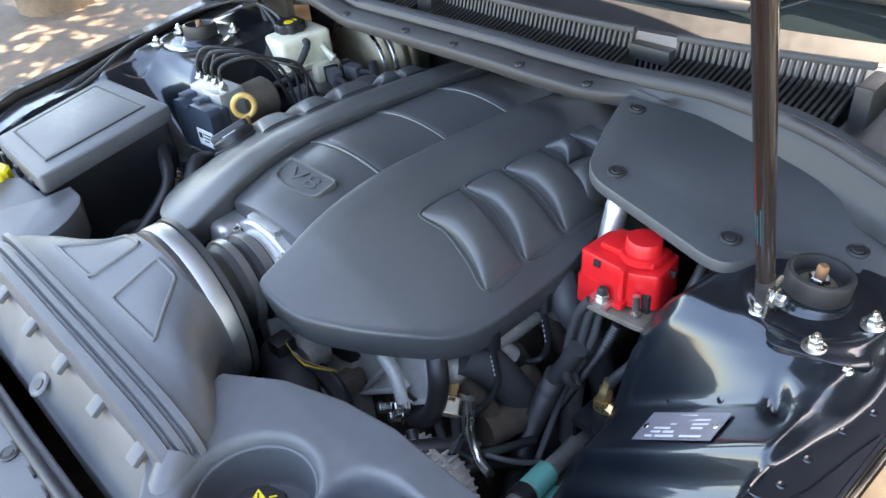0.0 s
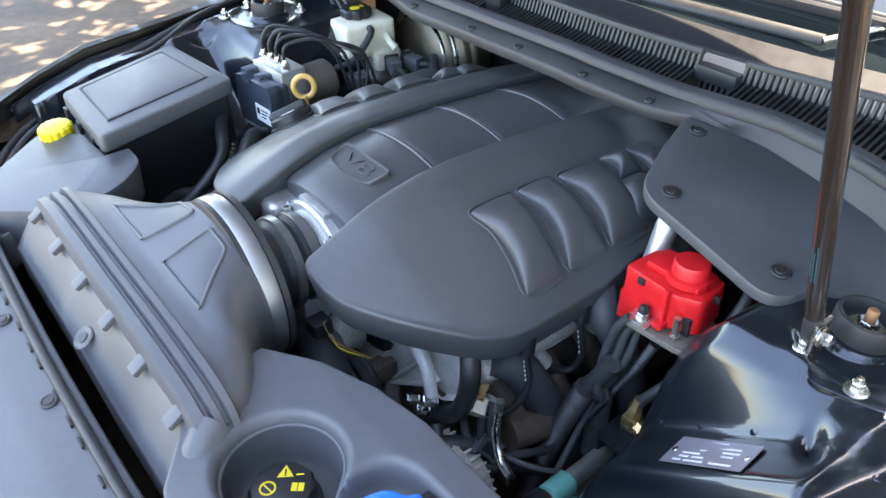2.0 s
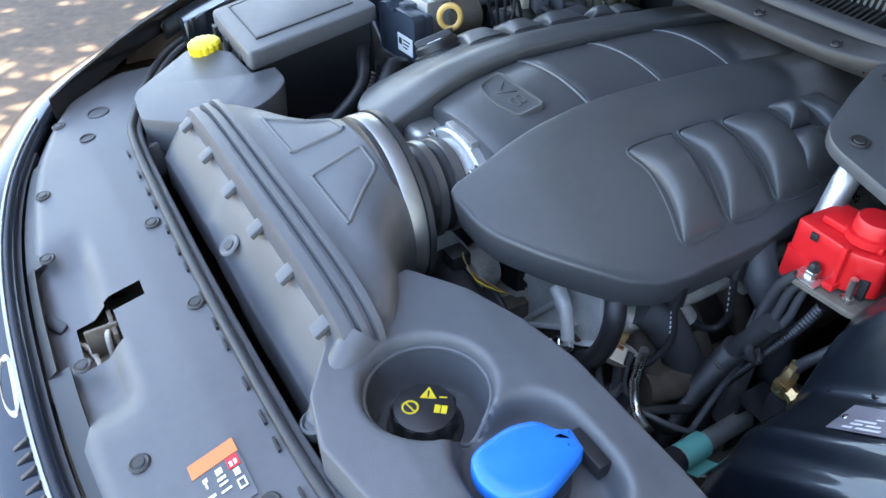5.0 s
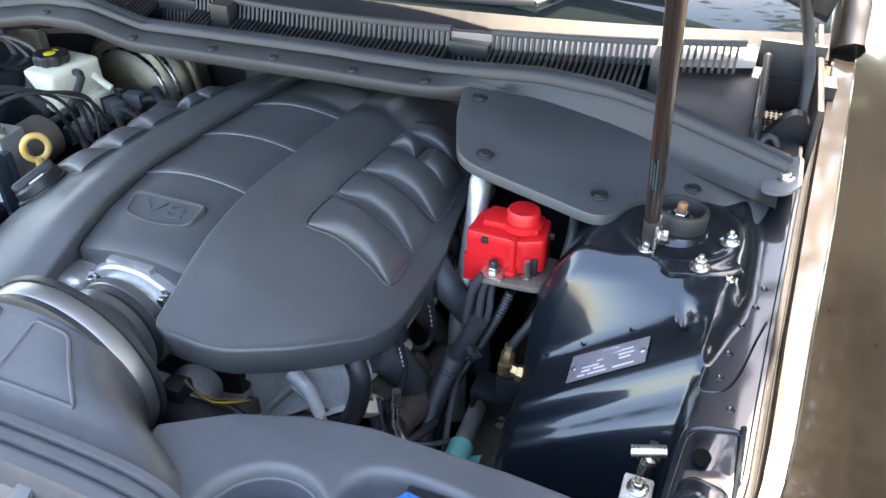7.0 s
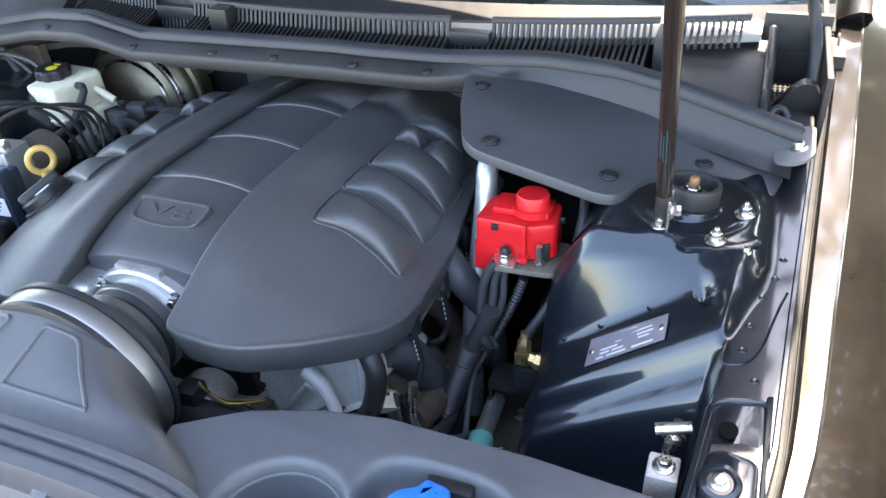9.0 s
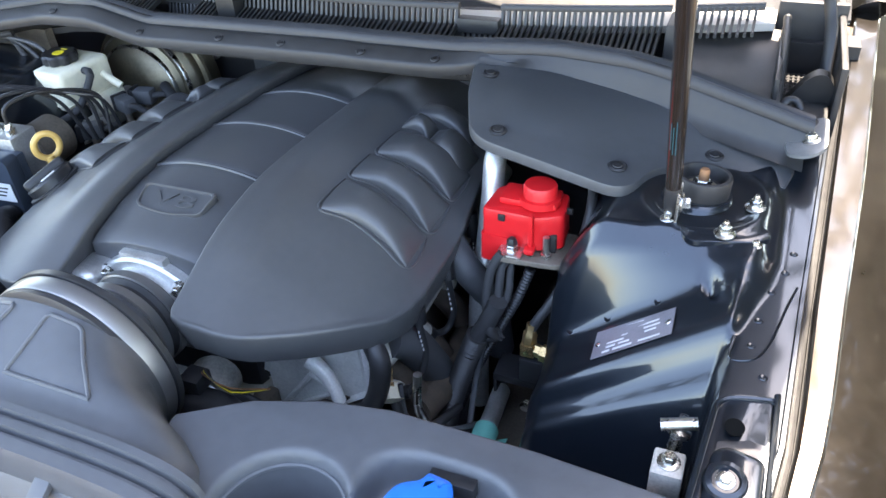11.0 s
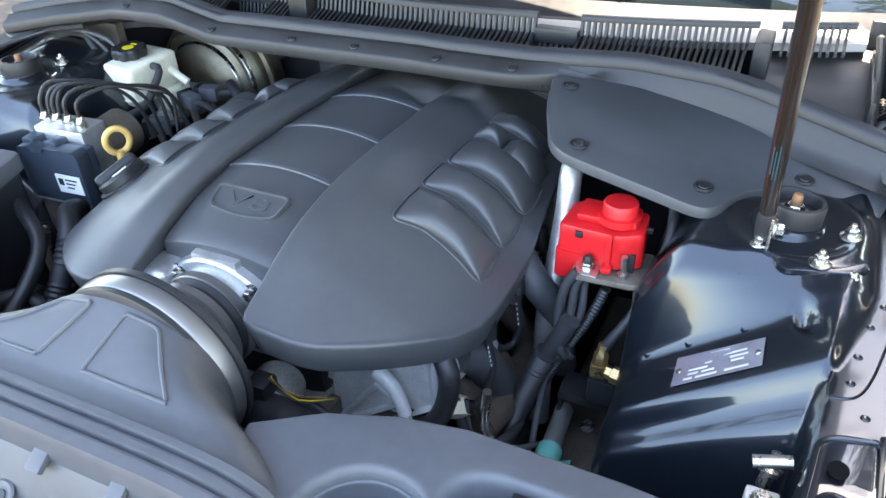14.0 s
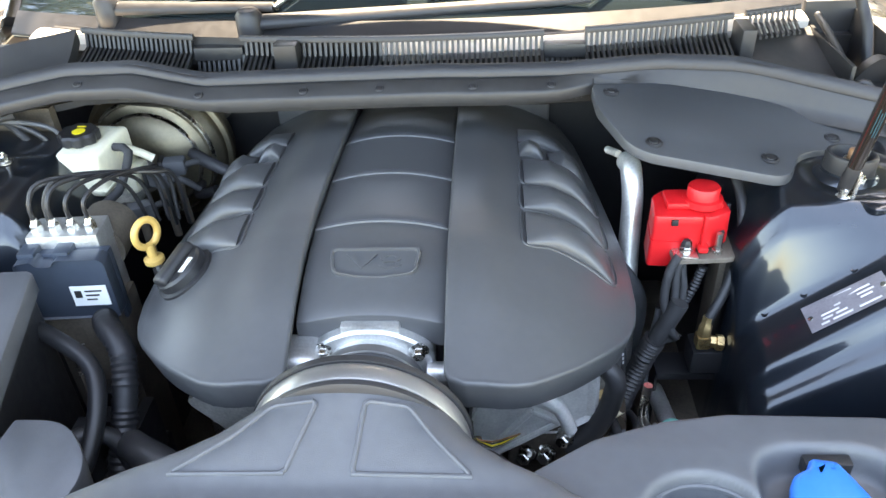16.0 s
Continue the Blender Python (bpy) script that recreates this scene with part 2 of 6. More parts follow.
def lerp(x, *table):
    return float(np.interp(x, [t[0] for t in table], [t[1] for t in table]))


def steps(a, b, n):
    return [a + (b - a) * i / n for i in range(n + 1)]


BOLT = make("bolt", hexbolt(), STEEL)
NUT = make("nut", hexbolt(0.0075, 0.007, 1.7, 0.006), STEEL)
PIN_SHAPE = [(0.010, 0), (0.0105, 0.0015), (0.0085, 0.003), (0.007, 0.0022), (0.0055, 0.0022), (0.005, 0.0032), (0.0004, 0.0034)]
GREY_PIN = make("push_pin", lathe(PIN_SHAPE, seg=24), COWL)
PUSH_PIN = make("push_pin", lathe([(0.010, 0), (0.0105, 0.0015), (0.0085, 0.003), (0.007, 0.0022), (0.0055, 0.0022), (0.005, 0.0032), (0.0004, 0.0034)], seg=24), BLACK)


def seal_z(x):
    return lerp(x, (-0.64, 0.912), (-0.55, 0.928), (-0.44, 0.942), (-0.35, 0.945), (-0.26, 0.926), (-0.16, 0.929), (0.06, 0.934), (0.22, 0.930), (0.33, 0.935), (0.44, 0.932), (0.52, 0.917), (0.645, 0.894))


def seal_y(x):
    return lerp(x, (-0.64, 0.235), (-0.45, 0.282), (-0.2, 0.276), (0.1, 0.272), (0.35, 0.290), (0.48, 0.280), (0.645, 0.240))


def wall_y(x):
    return 0.336 + 0.29 * x * x


# ---- ground and the shell of the car ----
ground_bm = surface(steps(-60, 60, 60), steps(-60, 60, 60), lambda u, v: (u, v, 0.04 * noise.noise((u * 0.3, v * 0.3, 0)) - 0.02 if abs(u) > 1.3 or abs(v) > 3 else -0.01))
solo("ground", ground_bm, DIRT, "pale sunlit gravel and dirt with dappled shade", "ground", kind="structure")

def HALF(y):
    """Half the bay's width at the gutter."""
    return lerp(y, (-0.52, 0.47), (-0.45, 0.535), (-0.36, 0.598), (-0.25, 0.635), (-0.15, 0.648), (0.0, 0.655), (0.6, 0.688), (1.2, 0.71))


def rail_z(y):
    return lerp(y, (-0.62, 0.735), (-0.40, 0.775), (-0.16, 0.835), (0.2, 0.862), (0.6, 0.90))


def bay_shell():
    name = thing("bay_shell", (0, 0, 0), "dark painted inner walls and floor of the engine bay", "car body", kind="structure")
    part("inner_panel", block(-0.69, 0.69, 0.46, 0.50, 0, 0.905, 0.0), BLACK, name)
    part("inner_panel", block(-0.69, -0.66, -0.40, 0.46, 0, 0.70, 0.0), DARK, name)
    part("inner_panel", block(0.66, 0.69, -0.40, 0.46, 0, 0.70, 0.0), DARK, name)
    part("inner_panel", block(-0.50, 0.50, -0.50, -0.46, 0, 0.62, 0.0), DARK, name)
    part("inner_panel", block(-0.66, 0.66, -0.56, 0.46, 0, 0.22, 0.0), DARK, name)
    part("inner_panel", block(-0.655, -0.492, 0.285, 0.30, 0.4, 0.888, 0.0), DARK, name)


bay_shell()


def fender(side):
    name = thing("fender", (side * 0.75, 0, 0.7), "dark metallic painted front fender, brown-tinted for mirrored trees, beside the open bay", "fender", "front fenders")
    rows = []
    for y in steps(-0.50, 1.2, 40):
        x, z = HALF(y), rail_z(y)
        slim = lerp(y, (-0.50, 0.30), (-0.30, 0.75), (-0.1, 1), (1.2, 1))
        lip = lerp(y, (-0.20, 0.016), (0.0, 0.021), (0.2, 0.027), (1.2, 0.03))
        prof = [(-0.001, -0.03), (-0.001, -0.003), (0.0, 0.0), (0.002, 0.0022), (lip, 0.0035), (lip + 0.0018, 0.0022), (lip + 0.003, 0.0), (0.045, -0.006), (0.07, -0.015), (0.11, -0.032), (0.16, -0.06), (0.20, -0.095),
                (0.235, -0.14), (0.262, -0.21), (0.272, -0.30), (0.272, -0.60), (0.25, -0.60), (0.24, -0.19), (0.16, -0.085), (0.06, -0.05)]
        rows.append([Vector((side * (x + a * slim), y, z + b)) for a, b in prof])
    part("skin", loft(rows, True, True), BODY, name, smooth=22)
    gut = [[Vector((side * (HALF(y) + a), y, rail_z(y) + b)) for a, b in ((-0.0125, -0.04), (-0.0125, -0.0115), (-0.0115, -0.010), (-0.0085, -0.010), (-0.0075, -0.0115), (-0.0075, -0.04))] for y in steps(-0.30, 0.30, 40)]
    part("inner_flange", loft(gut, True, True), PAINT, name)
    part("gap_strip", tube([(side * (HALF(y) - 0.004), y, rail_z(y) - 0.020) for y in steps(-0.30, 0.42, 24)], 0.0035, 8), RUBBER, name, "dark strip in the fender gap")
    return name


fender(-1)
fender(1)


def bonnet():
    name = thing("bonnet", (0, 0.45, 1.03), "raised bonnet with a dark underside propped open over the bay", "bonnet")
    a = radians(47)

    def f(u, v, off):
        w = lerp(v, (0, 0.655), (0.4, 0.675), (1.15, 0.58))
        edge = 0.10 * (1 - (u * u)) * max(0, 1 - v / 0.3)
        crown = 0.05 * (1 - u ** 4)
        x = u * w
        y, z = 0.46 - v * math.cos(a), 1.0 + v * math.sin(a)
        return Vector((x, y + (crown + off) * math.sin(a) + edge * 0.05, z + (crown + off) * math.cos(a) + edge * 0.6))
    us, vs = steps(-1, 1, 24), steps(0, 1.15, 20)
    part("outer_skin", surface(us, vs, lambda u, v: f(u, v, 0.02)), BODY, name, smooth=60)
    part("liner", surface(us, vs, lambda u, v: f(u, v, -0.012 * (0.5 + 0.5 * math.cos(u * 14) * math.cos(v * 12)))), LINER, name, "black felt liner", smooth=60)
    edge = [[f(u, 0, o) for o in (0.02, 0.0, -0.015)] for u in us]
    part("rear_edge", loft(edge, False, False), BLACK, name)
    for s in (-1, 1):
        e = [[f(s, v, o) for o in (0.02, -0.012)] for v in vs]
        part("side_edge", loft(e, False, False), BODY, name)
    for s in (-1, 1):
        bm = tube([(s * 0.650, 0.37, 0.880), (s * 0.648, 0.40, 0.935), (s * 0.640, 0.425, 0.97), (s * 0.62, 0.43, 1.03)], 0.005, flat=1.6)
        part("hinge", bm, BLACK, name)


bonnet()


def windscreen():
    name = thing("windscreen", (0, 0.5, 0.93), "raked tinted windscreen reflecting sky", "windscreen")

    def f(u, v):
        base_y = 0.423 + 0.13 * (u / 0.66) ** 2
        return Vector((u * (1 - 0.12 * v), base_y + v * 0.75, 0.915 + v * 0.44 - 0.012 * (u / 0.66) ** 2 + 0.05 * math.sin(v * 3.1)))
    us, vs = steps(-0.68, 0.68, 24), steps(0, 1, 10)
    part("glass", surface(us, vs, f, [(0, -0.006)]), GLASS, name, smooth=60)
    part("lower_band", surface(us, [0.0, 0.02, 0.045], lambda u, v: f(u, v) + Vector((0, -0.004, 0.003)), [(0, -0.004)]), BLACK, name)
    for s in (-1, 1):
        bm = tube([(s * 0.70, 0.60, 0.90), (s * 0.69, 0.75, 1.0), (s * 0.63, 1.35, 1.34)], 0.035, flat=0.6)
        part("pillar", bm, BODY, name)
    return name


windscreen()
scuttle = surface(steps(-0.585, 0.585, 24), steps(0, 1, 6), lambda u, v: Vector((u, wall_y(u) + 0.012 + v * 0.078, 0.932 - 0.014 * v + 0.01 * math.sin(v * 3.1))), [(0, -0.01)])
sp = thing("scuttle_panel", (0, 0.45, 0.92), "sunlit scuttle panel below the windscreen, painted pale for sun glare", "scuttle panel")
part("sheet", scuttle, SCUTTLE, sp)
part("rear_seal", tube([(u, wall_y(u) + 0.012 + 0.076, 0.922) for u in steps(-0.58, 0.58, 24)], 0.005, 8), RUBBER, sp, "black rubber seal along the glass")


def wiper(pivot, knee, tip, blade):
    name = thing("wiper", pivot, "black wiper arm with blade resting on the windscreen foot", "wiper", "wipers")
    part("arm", tube([pivot, knee], lambda t: 0.013 - 0.005 * t, flat=0.6), BLACK, name)
    part("rod", tube([knee, tip], 0.004), STEEL, name)
    part("boss", lathe([(0.02, -0.03), (0.02, 0.012), (0.014, 0.02), (0.0005, 0.021)], pose(*pivot)), BLACK, name)
    a, b = (Vector(p) for p in blade)
    part("blade", tube([a, (a + b) / 2 + Vector((0, -0.004, 0.004)), b], 0.007, flat=1.6), RUBBER, name)
    part("spine", tube([a + Vector((0.03, 0.0, 0.008)), (a + b) / 2 + Vector((0, -0.004, 0.014)), b + Vector((-0.03, 0.0, 0.008))], 0.004, flat=0.6), BLACK, name)


wiper((-0.239, 0.454, 0.946), (0.274, 0.487, 0.960), (0.356, 0.551, 0.994), ((0.030, 0.500, 0.982), (0.465, 0.549, 0.978)))
wiper((-0.485, 0.522, 0.952), (-0.205, 0.478, 0.962), (-0.140, 0.520, 0.996), ((-0.340, 0.515, 0.972), (0.0, 0.500, 0.986)))


# ---- cowl across the back of the bay ----
def cowl():
    name = thing("cowl_grille", (0, 0.3, 0.9), "black plastic cowl panel with slotted air grille under the windscreen", "cowl panel")
    prof = [(-0.036, -0.026), (-0.038, -0.014), (-0.035, -0.010), (-0.026, -0.006), (-0.021, -0.001), (-0.016, 0.0), (0.012, -0.006), (0.022, -0.010), (0.032, -0.012), (0.034, -0.05)]
    xs = steps(-0.64, 0.64, 80)
    part("flange", loft([[Vector((x, seal_y(x) + (a if a > 0 else a * lerp(x, (0.20, 1.0), (0.27, 0.45))), seal_z(x) + b)) for a, b in prof] for x in xs], True, True), COWL, name, smooth=50)
    ridge = [(-0.012, -0.003), (-0.012, 0.006), (-0.007, 0.010), (-0.002, 0.008), (0.0, 0.003), (0.003, 0.009), (0.009, 0.010), (0.012, 0.004), (0.012, -0.006)]
    part("weatherstrip", loft([[Vector((x, seal_y(x) + a, seal_z(x) + b)) for a, b in ridge] for x in xs], True, True), RUBBER, name, "ribbed black rubber weatherstrip", smooth=60)
    # trough under the grille and its far ends
    part("trough", surface(steps(-0.62, 0.62, 30), steps(0, 1, 3), lambda u, v: Vector((u, seal_y(u) + 0.03 + v * (wall_y(u) - seal_y(u)), seal_z(u) - 0.05)), [(0, -0.01)]), BLACK, name)
    for x0, x1 in ((-0.64, -0.475), (0.462, 0.602)):
        part("end_panel", surface(steps(x0, x1, 12), steps(0, 1, 10), lambda u, v: Vector((u, seal_y(u) + 0.03 + v * (wall_y(u) - 0.004 - seal_y(u) if u > 0 else 0.085), seal_z(u) - 0.016 + (0.935 - seal_z(u) if u > 0 else 0.042) * v ** 1.6)), [(0, -0.02)]), COWL, name)
    rail = [(0.0, 0.0), (0.002, 0.0024), (0.006, 0.0026), (0.009, 0.0), (0.009, -0.006), (0.0, -0.005)]
    for x0, x1 in ((-0.475, -0.295), (-0.225, 0.196), (0.252, 0.462)):
        part("top_rail", loft([[Vector((x, wall_y(x) + y, 0.9585 + z)) for y, z in rail] for x in steps(x0, x1, 12)], True, True), COWL, name)
    for x0, x1 in ((-0.296, -0.224), (0.195, 0.253)):
        part("notch", block(x0, x1, wall_y(x0) - 0.008, wall_y(x0) + 0.010, 0.925, 0.945, 0.004), COWL, name)
    part("web", block(-0.172, -0.140, 0.318, 0.352, 0.92, 0.958, 0.003), COWL, name)
    part("web", block(0.462, 0.482, 0.350, 0.402, 0.90, 0.954, 0.004), COWL, name)
    bar = loft([[Vector((s * 0.0018, y, z)) for y, z in ((0.0, -0.006), (0.058, 0.010), (0.066, 0.034), (0.072, 0.034), (0.066, 0.006), (0.0, -0.014))] for s in (-1, 1)], True, True)
    fin = make("fin", bar, COWL, 30)
    x = -0.468
    while x < 0.458:
        drop = 0.0 if not (-0.296 < x < -0.224 or 0.195 < x < 0.253) else 0.026
        if not (-0.172 < x < -0.140):
            put("fin", fin, Matrix.Translation((x, wall_y(x) - 0.062, 0.926 - drop)), name)
        x += 0.0076
    # Added black sheet paints the shade behind the left-hand slots.
    part("slot_shade_sheet", surface(steps(-0.475, -0.03, 16), steps(0, 1, 2), lambda u, v: Vector((u, wall_y(u) + 0.0095 + 0.003 * v, 0.915 + 0.040 * v)), [(0, -0.001)]), BLACK, name)
    # the small third row of slots near the end
    for k in range(9):
        put("fin", fin, Matrix.Translation((0.492 + 0.0085 * k, wall_y(0.492 + 0.0085 * k) - 0.020, 0.934)) @ Matrix.Diagonal((1, 0.55, 0.55, 1)), name)
    part("top_rail", loft([[Vector((x, wall_y(x) + 0.018 + y, 0.953 + z)) for y, z in rail] for x in steps(0.486, 0.570, 8)], True, True), COWL, name)
    for x in (-0.42, -0.26, -0.12, -0.02, 0.10, 0.20):
        put("push_pin", PUSH_PIN, pose(x, seal_y(x) - 0.028, seal_z(x) - 0.0068, 20) @ Matrix.Diagonal((0.6, 0.6, 0.7, 1)), name)


cowl()


def side_cover():
    name = thing("cowl_side_cover", (0.45, 0.2, 0.86), "matte black plastic cover plate held by push pins", "cover panel")
    pts = rounded([(0.250, 0.255), (0.256, 0.215), (0.288, 0.130), (0.40, 0.116), (0.468, 0.106), (0.492, 0.166), (0.545, 0.182), (0.622, 0.182), (0.632, 0.224), (0.55, 0.245), (0.45, 0.266), (0.34, 0.270)],
                  [0.01, 0.01, 0.03, 0.05, 0.03, 0.05, 0.04, 0.004, 0.01, 0.02, 0.02, 0.02], 6)
    pts = [(p[0], p[1]) for p in pts]

    def top(x, y):
        return 0.891 - 0.14 * (x - 0.315) + 0.12 * (y - 0.151) + 0.3 * max(0, y - 0.22)
    bm = slab(pts, top, [(0.004, 0.014), (0.0, 0.013), (0.0, 0.003), (0.0012, 0.0008), (0.004, 0.0)])
    part("plate", bm, SIDE, name)
    wall = [[Vector((x, y, z)) for y, z in ((seal_y(x) - 0.034 - 0.008 * k, top(x, 0.24) - 0.002), (seal_y(x) - 0.026, top(x, 0.24) + 0.004), (seal_y(x) - 0.021, top(x, 0.24) + 0.012), (seal_y(x) - 0.017, seal_z(x) - 0.012), (seal_y(x) - 0.012, seal_z(x) - 0.004), (seal_y(x), seal_z(x) - 0.03))]
            for x in steps(0.255, 0.636, 24) for k in (0.6,)]
    part("back_wall", loft(wall, True, True), COWL, name, smooth=60)
    for x, y in ((0.315, 0.151), (0.452, 0.144), (0.546, 0.206), (0.275, 0.245)):
        put("push_pin", PUSH_PIN, pose(x, y, top(x, y) - 0.0003, 6, 4), name)
    return name


side_cover()


def hinge_bracket(side):
    name = thing("hinge_bracket", (side * 0.64, 0.24, 0.885), "grey steel bonnet hinge bracket with a hole and bolt", "bracket", "hinge brackets")
    pts = [(p[0], p[1]) for p in rounded([(side * 0.618, 0.205), (side * 0.612, 0.250), (side * 0.625, 0.272), (side * 0.656, 0.272), (side * 0.656, 0.212), (side * 0.640, 0.198)], 0.010)]
    part("plate", slab(pts, lambda x, y: 0.884 + 0.25 * (abs(x) - 0.62) + 0.10 * (y - 0.24), [(0, 0.005), (0, 0.001), (0.002, 0)]), BRACKET, name)
    # Black disc on the plate paints the dark inside of a hole.
    part("hole", lathe([(0.009, 0), (0.009, 0.002), (0.0004, 0.002)], pose(side * 0.637, 0.262, 0.889, 5, -14 * side)), BLACK, name)
    put("bolt", BOLT, pose(side * 0.640, 0.228, 0.8862, 5, -14 * side), name)


hinge_bracket(1)
hinge_bracket(-1)


def cowl_corner():
    name = thing("cowl_corner", (0.62, 0.36, 0.9), "black plastic cowl corner trim with a mesh drain", "trim")
    ear = rounded([(0.604, 0.872), (0.612, 0.886), (0.626, 0.912), (0.638, 0.923), (0.650, 0.921), (0.660, 0.905), (0.660, 0.872)], 0.006)
    part("upright", loft([[Vector((p[0], y - 0.25 * (p[1] - 0.88), p[1])) for p in ear] for y in (0.330, 0.332, 0.346, 0.348)], True, True), COWL, name)
    part("ledge", loft([[Vector((x, y, z)) for y, z in ((0.258, 0.868), (0.260, 0.884), (0.30, 0.889), (0.335, 0.884), (0.335, 0.868))] for x in steps(0.59, 0.655, 6)], True, True), COWL, name)
    part("hook", tube([(0.606, 0.300, 0.886), (0.612, 0.306, 0.894), (0.622, 0.306, 0.894), (0.628, 0.300, 0.886)], 0.005), COWL, name)
    part("ridge", tube([(0.600, 0.300, 0.890), (0.601, 0.35, 0.912), (0.600, 0.41, 0.928), (0.598, 0.455, 0.938)], 0.005, 10), COWL, name)
    part("side_wall", block(0.658, 0.666, 0.30, 0.62, 0.84, 0.940, 0.003), BLACK, name)
    part("back_wall", block(0.586, 0.668, 0.474, 0.486, 0.84, 0.952, 0.003), BLACK, name)
    part("inner_wall", block(0.594, 0.600, 0.30, 0.472, 0.84, 0.920, 0.002), COWL, name)
    # Well and drain mesh coloured black to stand in for the bonnet's shade.
    part("well", block(0.598, 0.662, 0.34, 0.474, 0.83, 0.862, 0.004), BLACK, name)
    mesh = bmesh.new()
    for i in range(9):
        block(0.606 + i * 0.006, 0.6085 + i * 0.006, 0.36, 0.45, 0.864, 0.868, 0, bm=mesh)
        block(0.604, 0.66, 0.372 + i * 0.009, 0.3745 + i * 0.009, 0.864, 0.8685, 0, bm=mesh)
    part("drain_mesh", mesh, BLACK, name)


cowl_corner()


# ---- strut towers ----
def tower_z(x, y):
    """Height of the pressed sheet over one tower, x measured outward from the middle of the car."""
    p = lerp(y, (-0.26, 0.60), (-0.16, 0.635), (-0.13, 0.655), (-0.10, 0.700), (-0.084, 0.745), (-0.074, 0.770), (-0.066, 0.779), (-0.060, 0.782), (-0.052, 0.790), (-0.046, 0.803), (-0.040, 0.814), (-0.030, 0.819), (0.0, 0.8195), (0.018, 0.822), (0.027, 0.828), (0.040, 0.841), (0.055, 0.851), (0.07, 0.856), (0.3, 0.858))
    s = lerp(y, (-0.26, 0.3), (-0.13, 0.42), (-0.10, 0.60), (-0.08, 0.72), (-0.045, 0.76), (-0.03, 0.80), (0.0, 0.78), (0.023, 0.74), (0.037, 0.52), (0.052, 0.22), (0.07, 0.04), (0.3, 0.03))
    z = p + s * (min(x, 0.590) - 0.56)
    rnd = lerp(y, (-0.1, 0.425), (0.02, 0.43), (0.06, 0.455), (0.12, 0.462), (0.25, 0.462))
    z -= 7.0 * max(0.0, rnd - x) ** 1.5
    # level apron between the tower and the fender gutter
    edge = lerp(y, (-0.26, 0.566), (-0.15, 0.572), (-0.05, 0.584), (0.0, 0.590), (0.06, 0.600), (0.30, 0.604))
    k = min(1.0, max(0.0, (x - edge) / lerp(y, (-0.04, 0.012), (0.02, 0.026))))
    k = k * k * (3 - 2 * k)
    z = z * (1 - k) + (rail_z(y) - 0.013) * k
    z -= 0.013 * math.exp(-((x - 0.570 - 0.45 * (0.018 - y)) / 0.006) ** 2 - ((y - 0.018) / 0.015) ** 2)
    z += 0.004 * math.exp(-(((x - 0.545) ** 2 + (y - 0.128) ** 2) ** 0.5 - 0.062) ** 2 / 0.00008)
    return z


def strut_tower(side):
    name = thing("strut_tower", (side * 0.56, 0.06, 0.6), "glossy dark blue-grey painted strut tower pressing" if side > 0 else "glossy blue-grey painted strut tower below the fender", "strut tower", "strut towers")
    ys = [-0.27 + 0.55 * i / 150 for i in range(151)]

    def f(u, v):
        x = 0.412 + (HALF(v) - 0.0125 - 0.412) * u
        return Vector((side * x, v, tower_z(x, v)))
    part("shell", surface(steps(0, 1, 84), ys, f, [(0.002, -0.01), (0.003, -0.45)]), PAINT, name, smooth=60)
    cx, cy = side * 0.540, 0.134
    m = pose(cx, cy, 0.853, -4, 3 * side) @ Matrix.Diagonal((0.78, 0.78, 0.86, 1))
    part("mount", lathe([(0.050, -0.004), (0.046, 0.004), (0.040, 0.008), (0.040, 0.010)], m, 40), PAINT, name)
    part("bearing", lathe([(0.036, 0.004), (0.037, 0.006), (0.037, 0.030), (0.036, 0.033), (0.0335, 0.0342), (0.0305, 0.0335), (0.0295, 0.030), (0.0265, 0.018), (0.0006, 0.014)], m, 40), BLACK, name, "black rubber strut bearing")
    part("bearing_cup", lathe([(0.023, 0.015), (0.020, 0.0185), (0.012, 0.017), (0.0005, 0.018)], m, 28), GOLD, name)
    part("top_nut", lathe([(0.0125, 0.015), (0.0125, 0.025), (0.0105, 0.027), (0.0005, 0.027)], m, 6), STEEL, name)
    part("stud", lathe([(0.0065, 0.024), (0.0065, 0.038), (0.005, 0.040), (0.0004, 0.040)], m, 14), RUST, name, "rusty threaded stud")
    for x, y in ((0.595, 0.121), (0.571, 0.066)) if side > 0 else ((0.595, 0.121), (0.571, 0.066), (0.510, 0.182)):
        put("nut", NUT, pose(side * x, y, tower_z(x, y) + 0.001) @ Matrix.Diagonal((0.8, 0.8, 1, 1)), name)
    return name


tower_r = strut_tower(1)
tower_l = strut_tower(-1)
# brace bracket, body number plate and dimples of the tower beside the terminal box
pts = [(p[0], p[1]) for p in rounded([(0.520, 0.088), (0.538, 0.050), (0.600, 0.062), (0.616, 0.078), (0.604, 0.094), (0.560, 0.098)], 0.012)]
part("bracket", slab(pts, lambda x, y: tower_z(x, y) * 0.2 + 0.8 * 0.859, [(0, 0.006), (0, 0.001), (0.0012, 0)]), PAINT, tower_r)
part("bracket_arm", block(0.5225, 0.5255, 0.072, 0.096, 0.852, 0.892, 0.001), STEEL, tower_r)
put("bolt", BOLT, pose(0.526, 0.084, 0.876, 0, 90, 0), tower_r)
seam = [(0.594, -0.044), (0.592, -0.068), (0.600, -0.072), (0.614, -0.064), (0.624, -0.040), (0.634, 0.005), (0.641, 0.032)]
part("panel_seam", tube([(x, y, tower_z(x, y) + 0.0002) for x, y in seam], 0.0012, 6, 0.004), PAINT, tower_r)
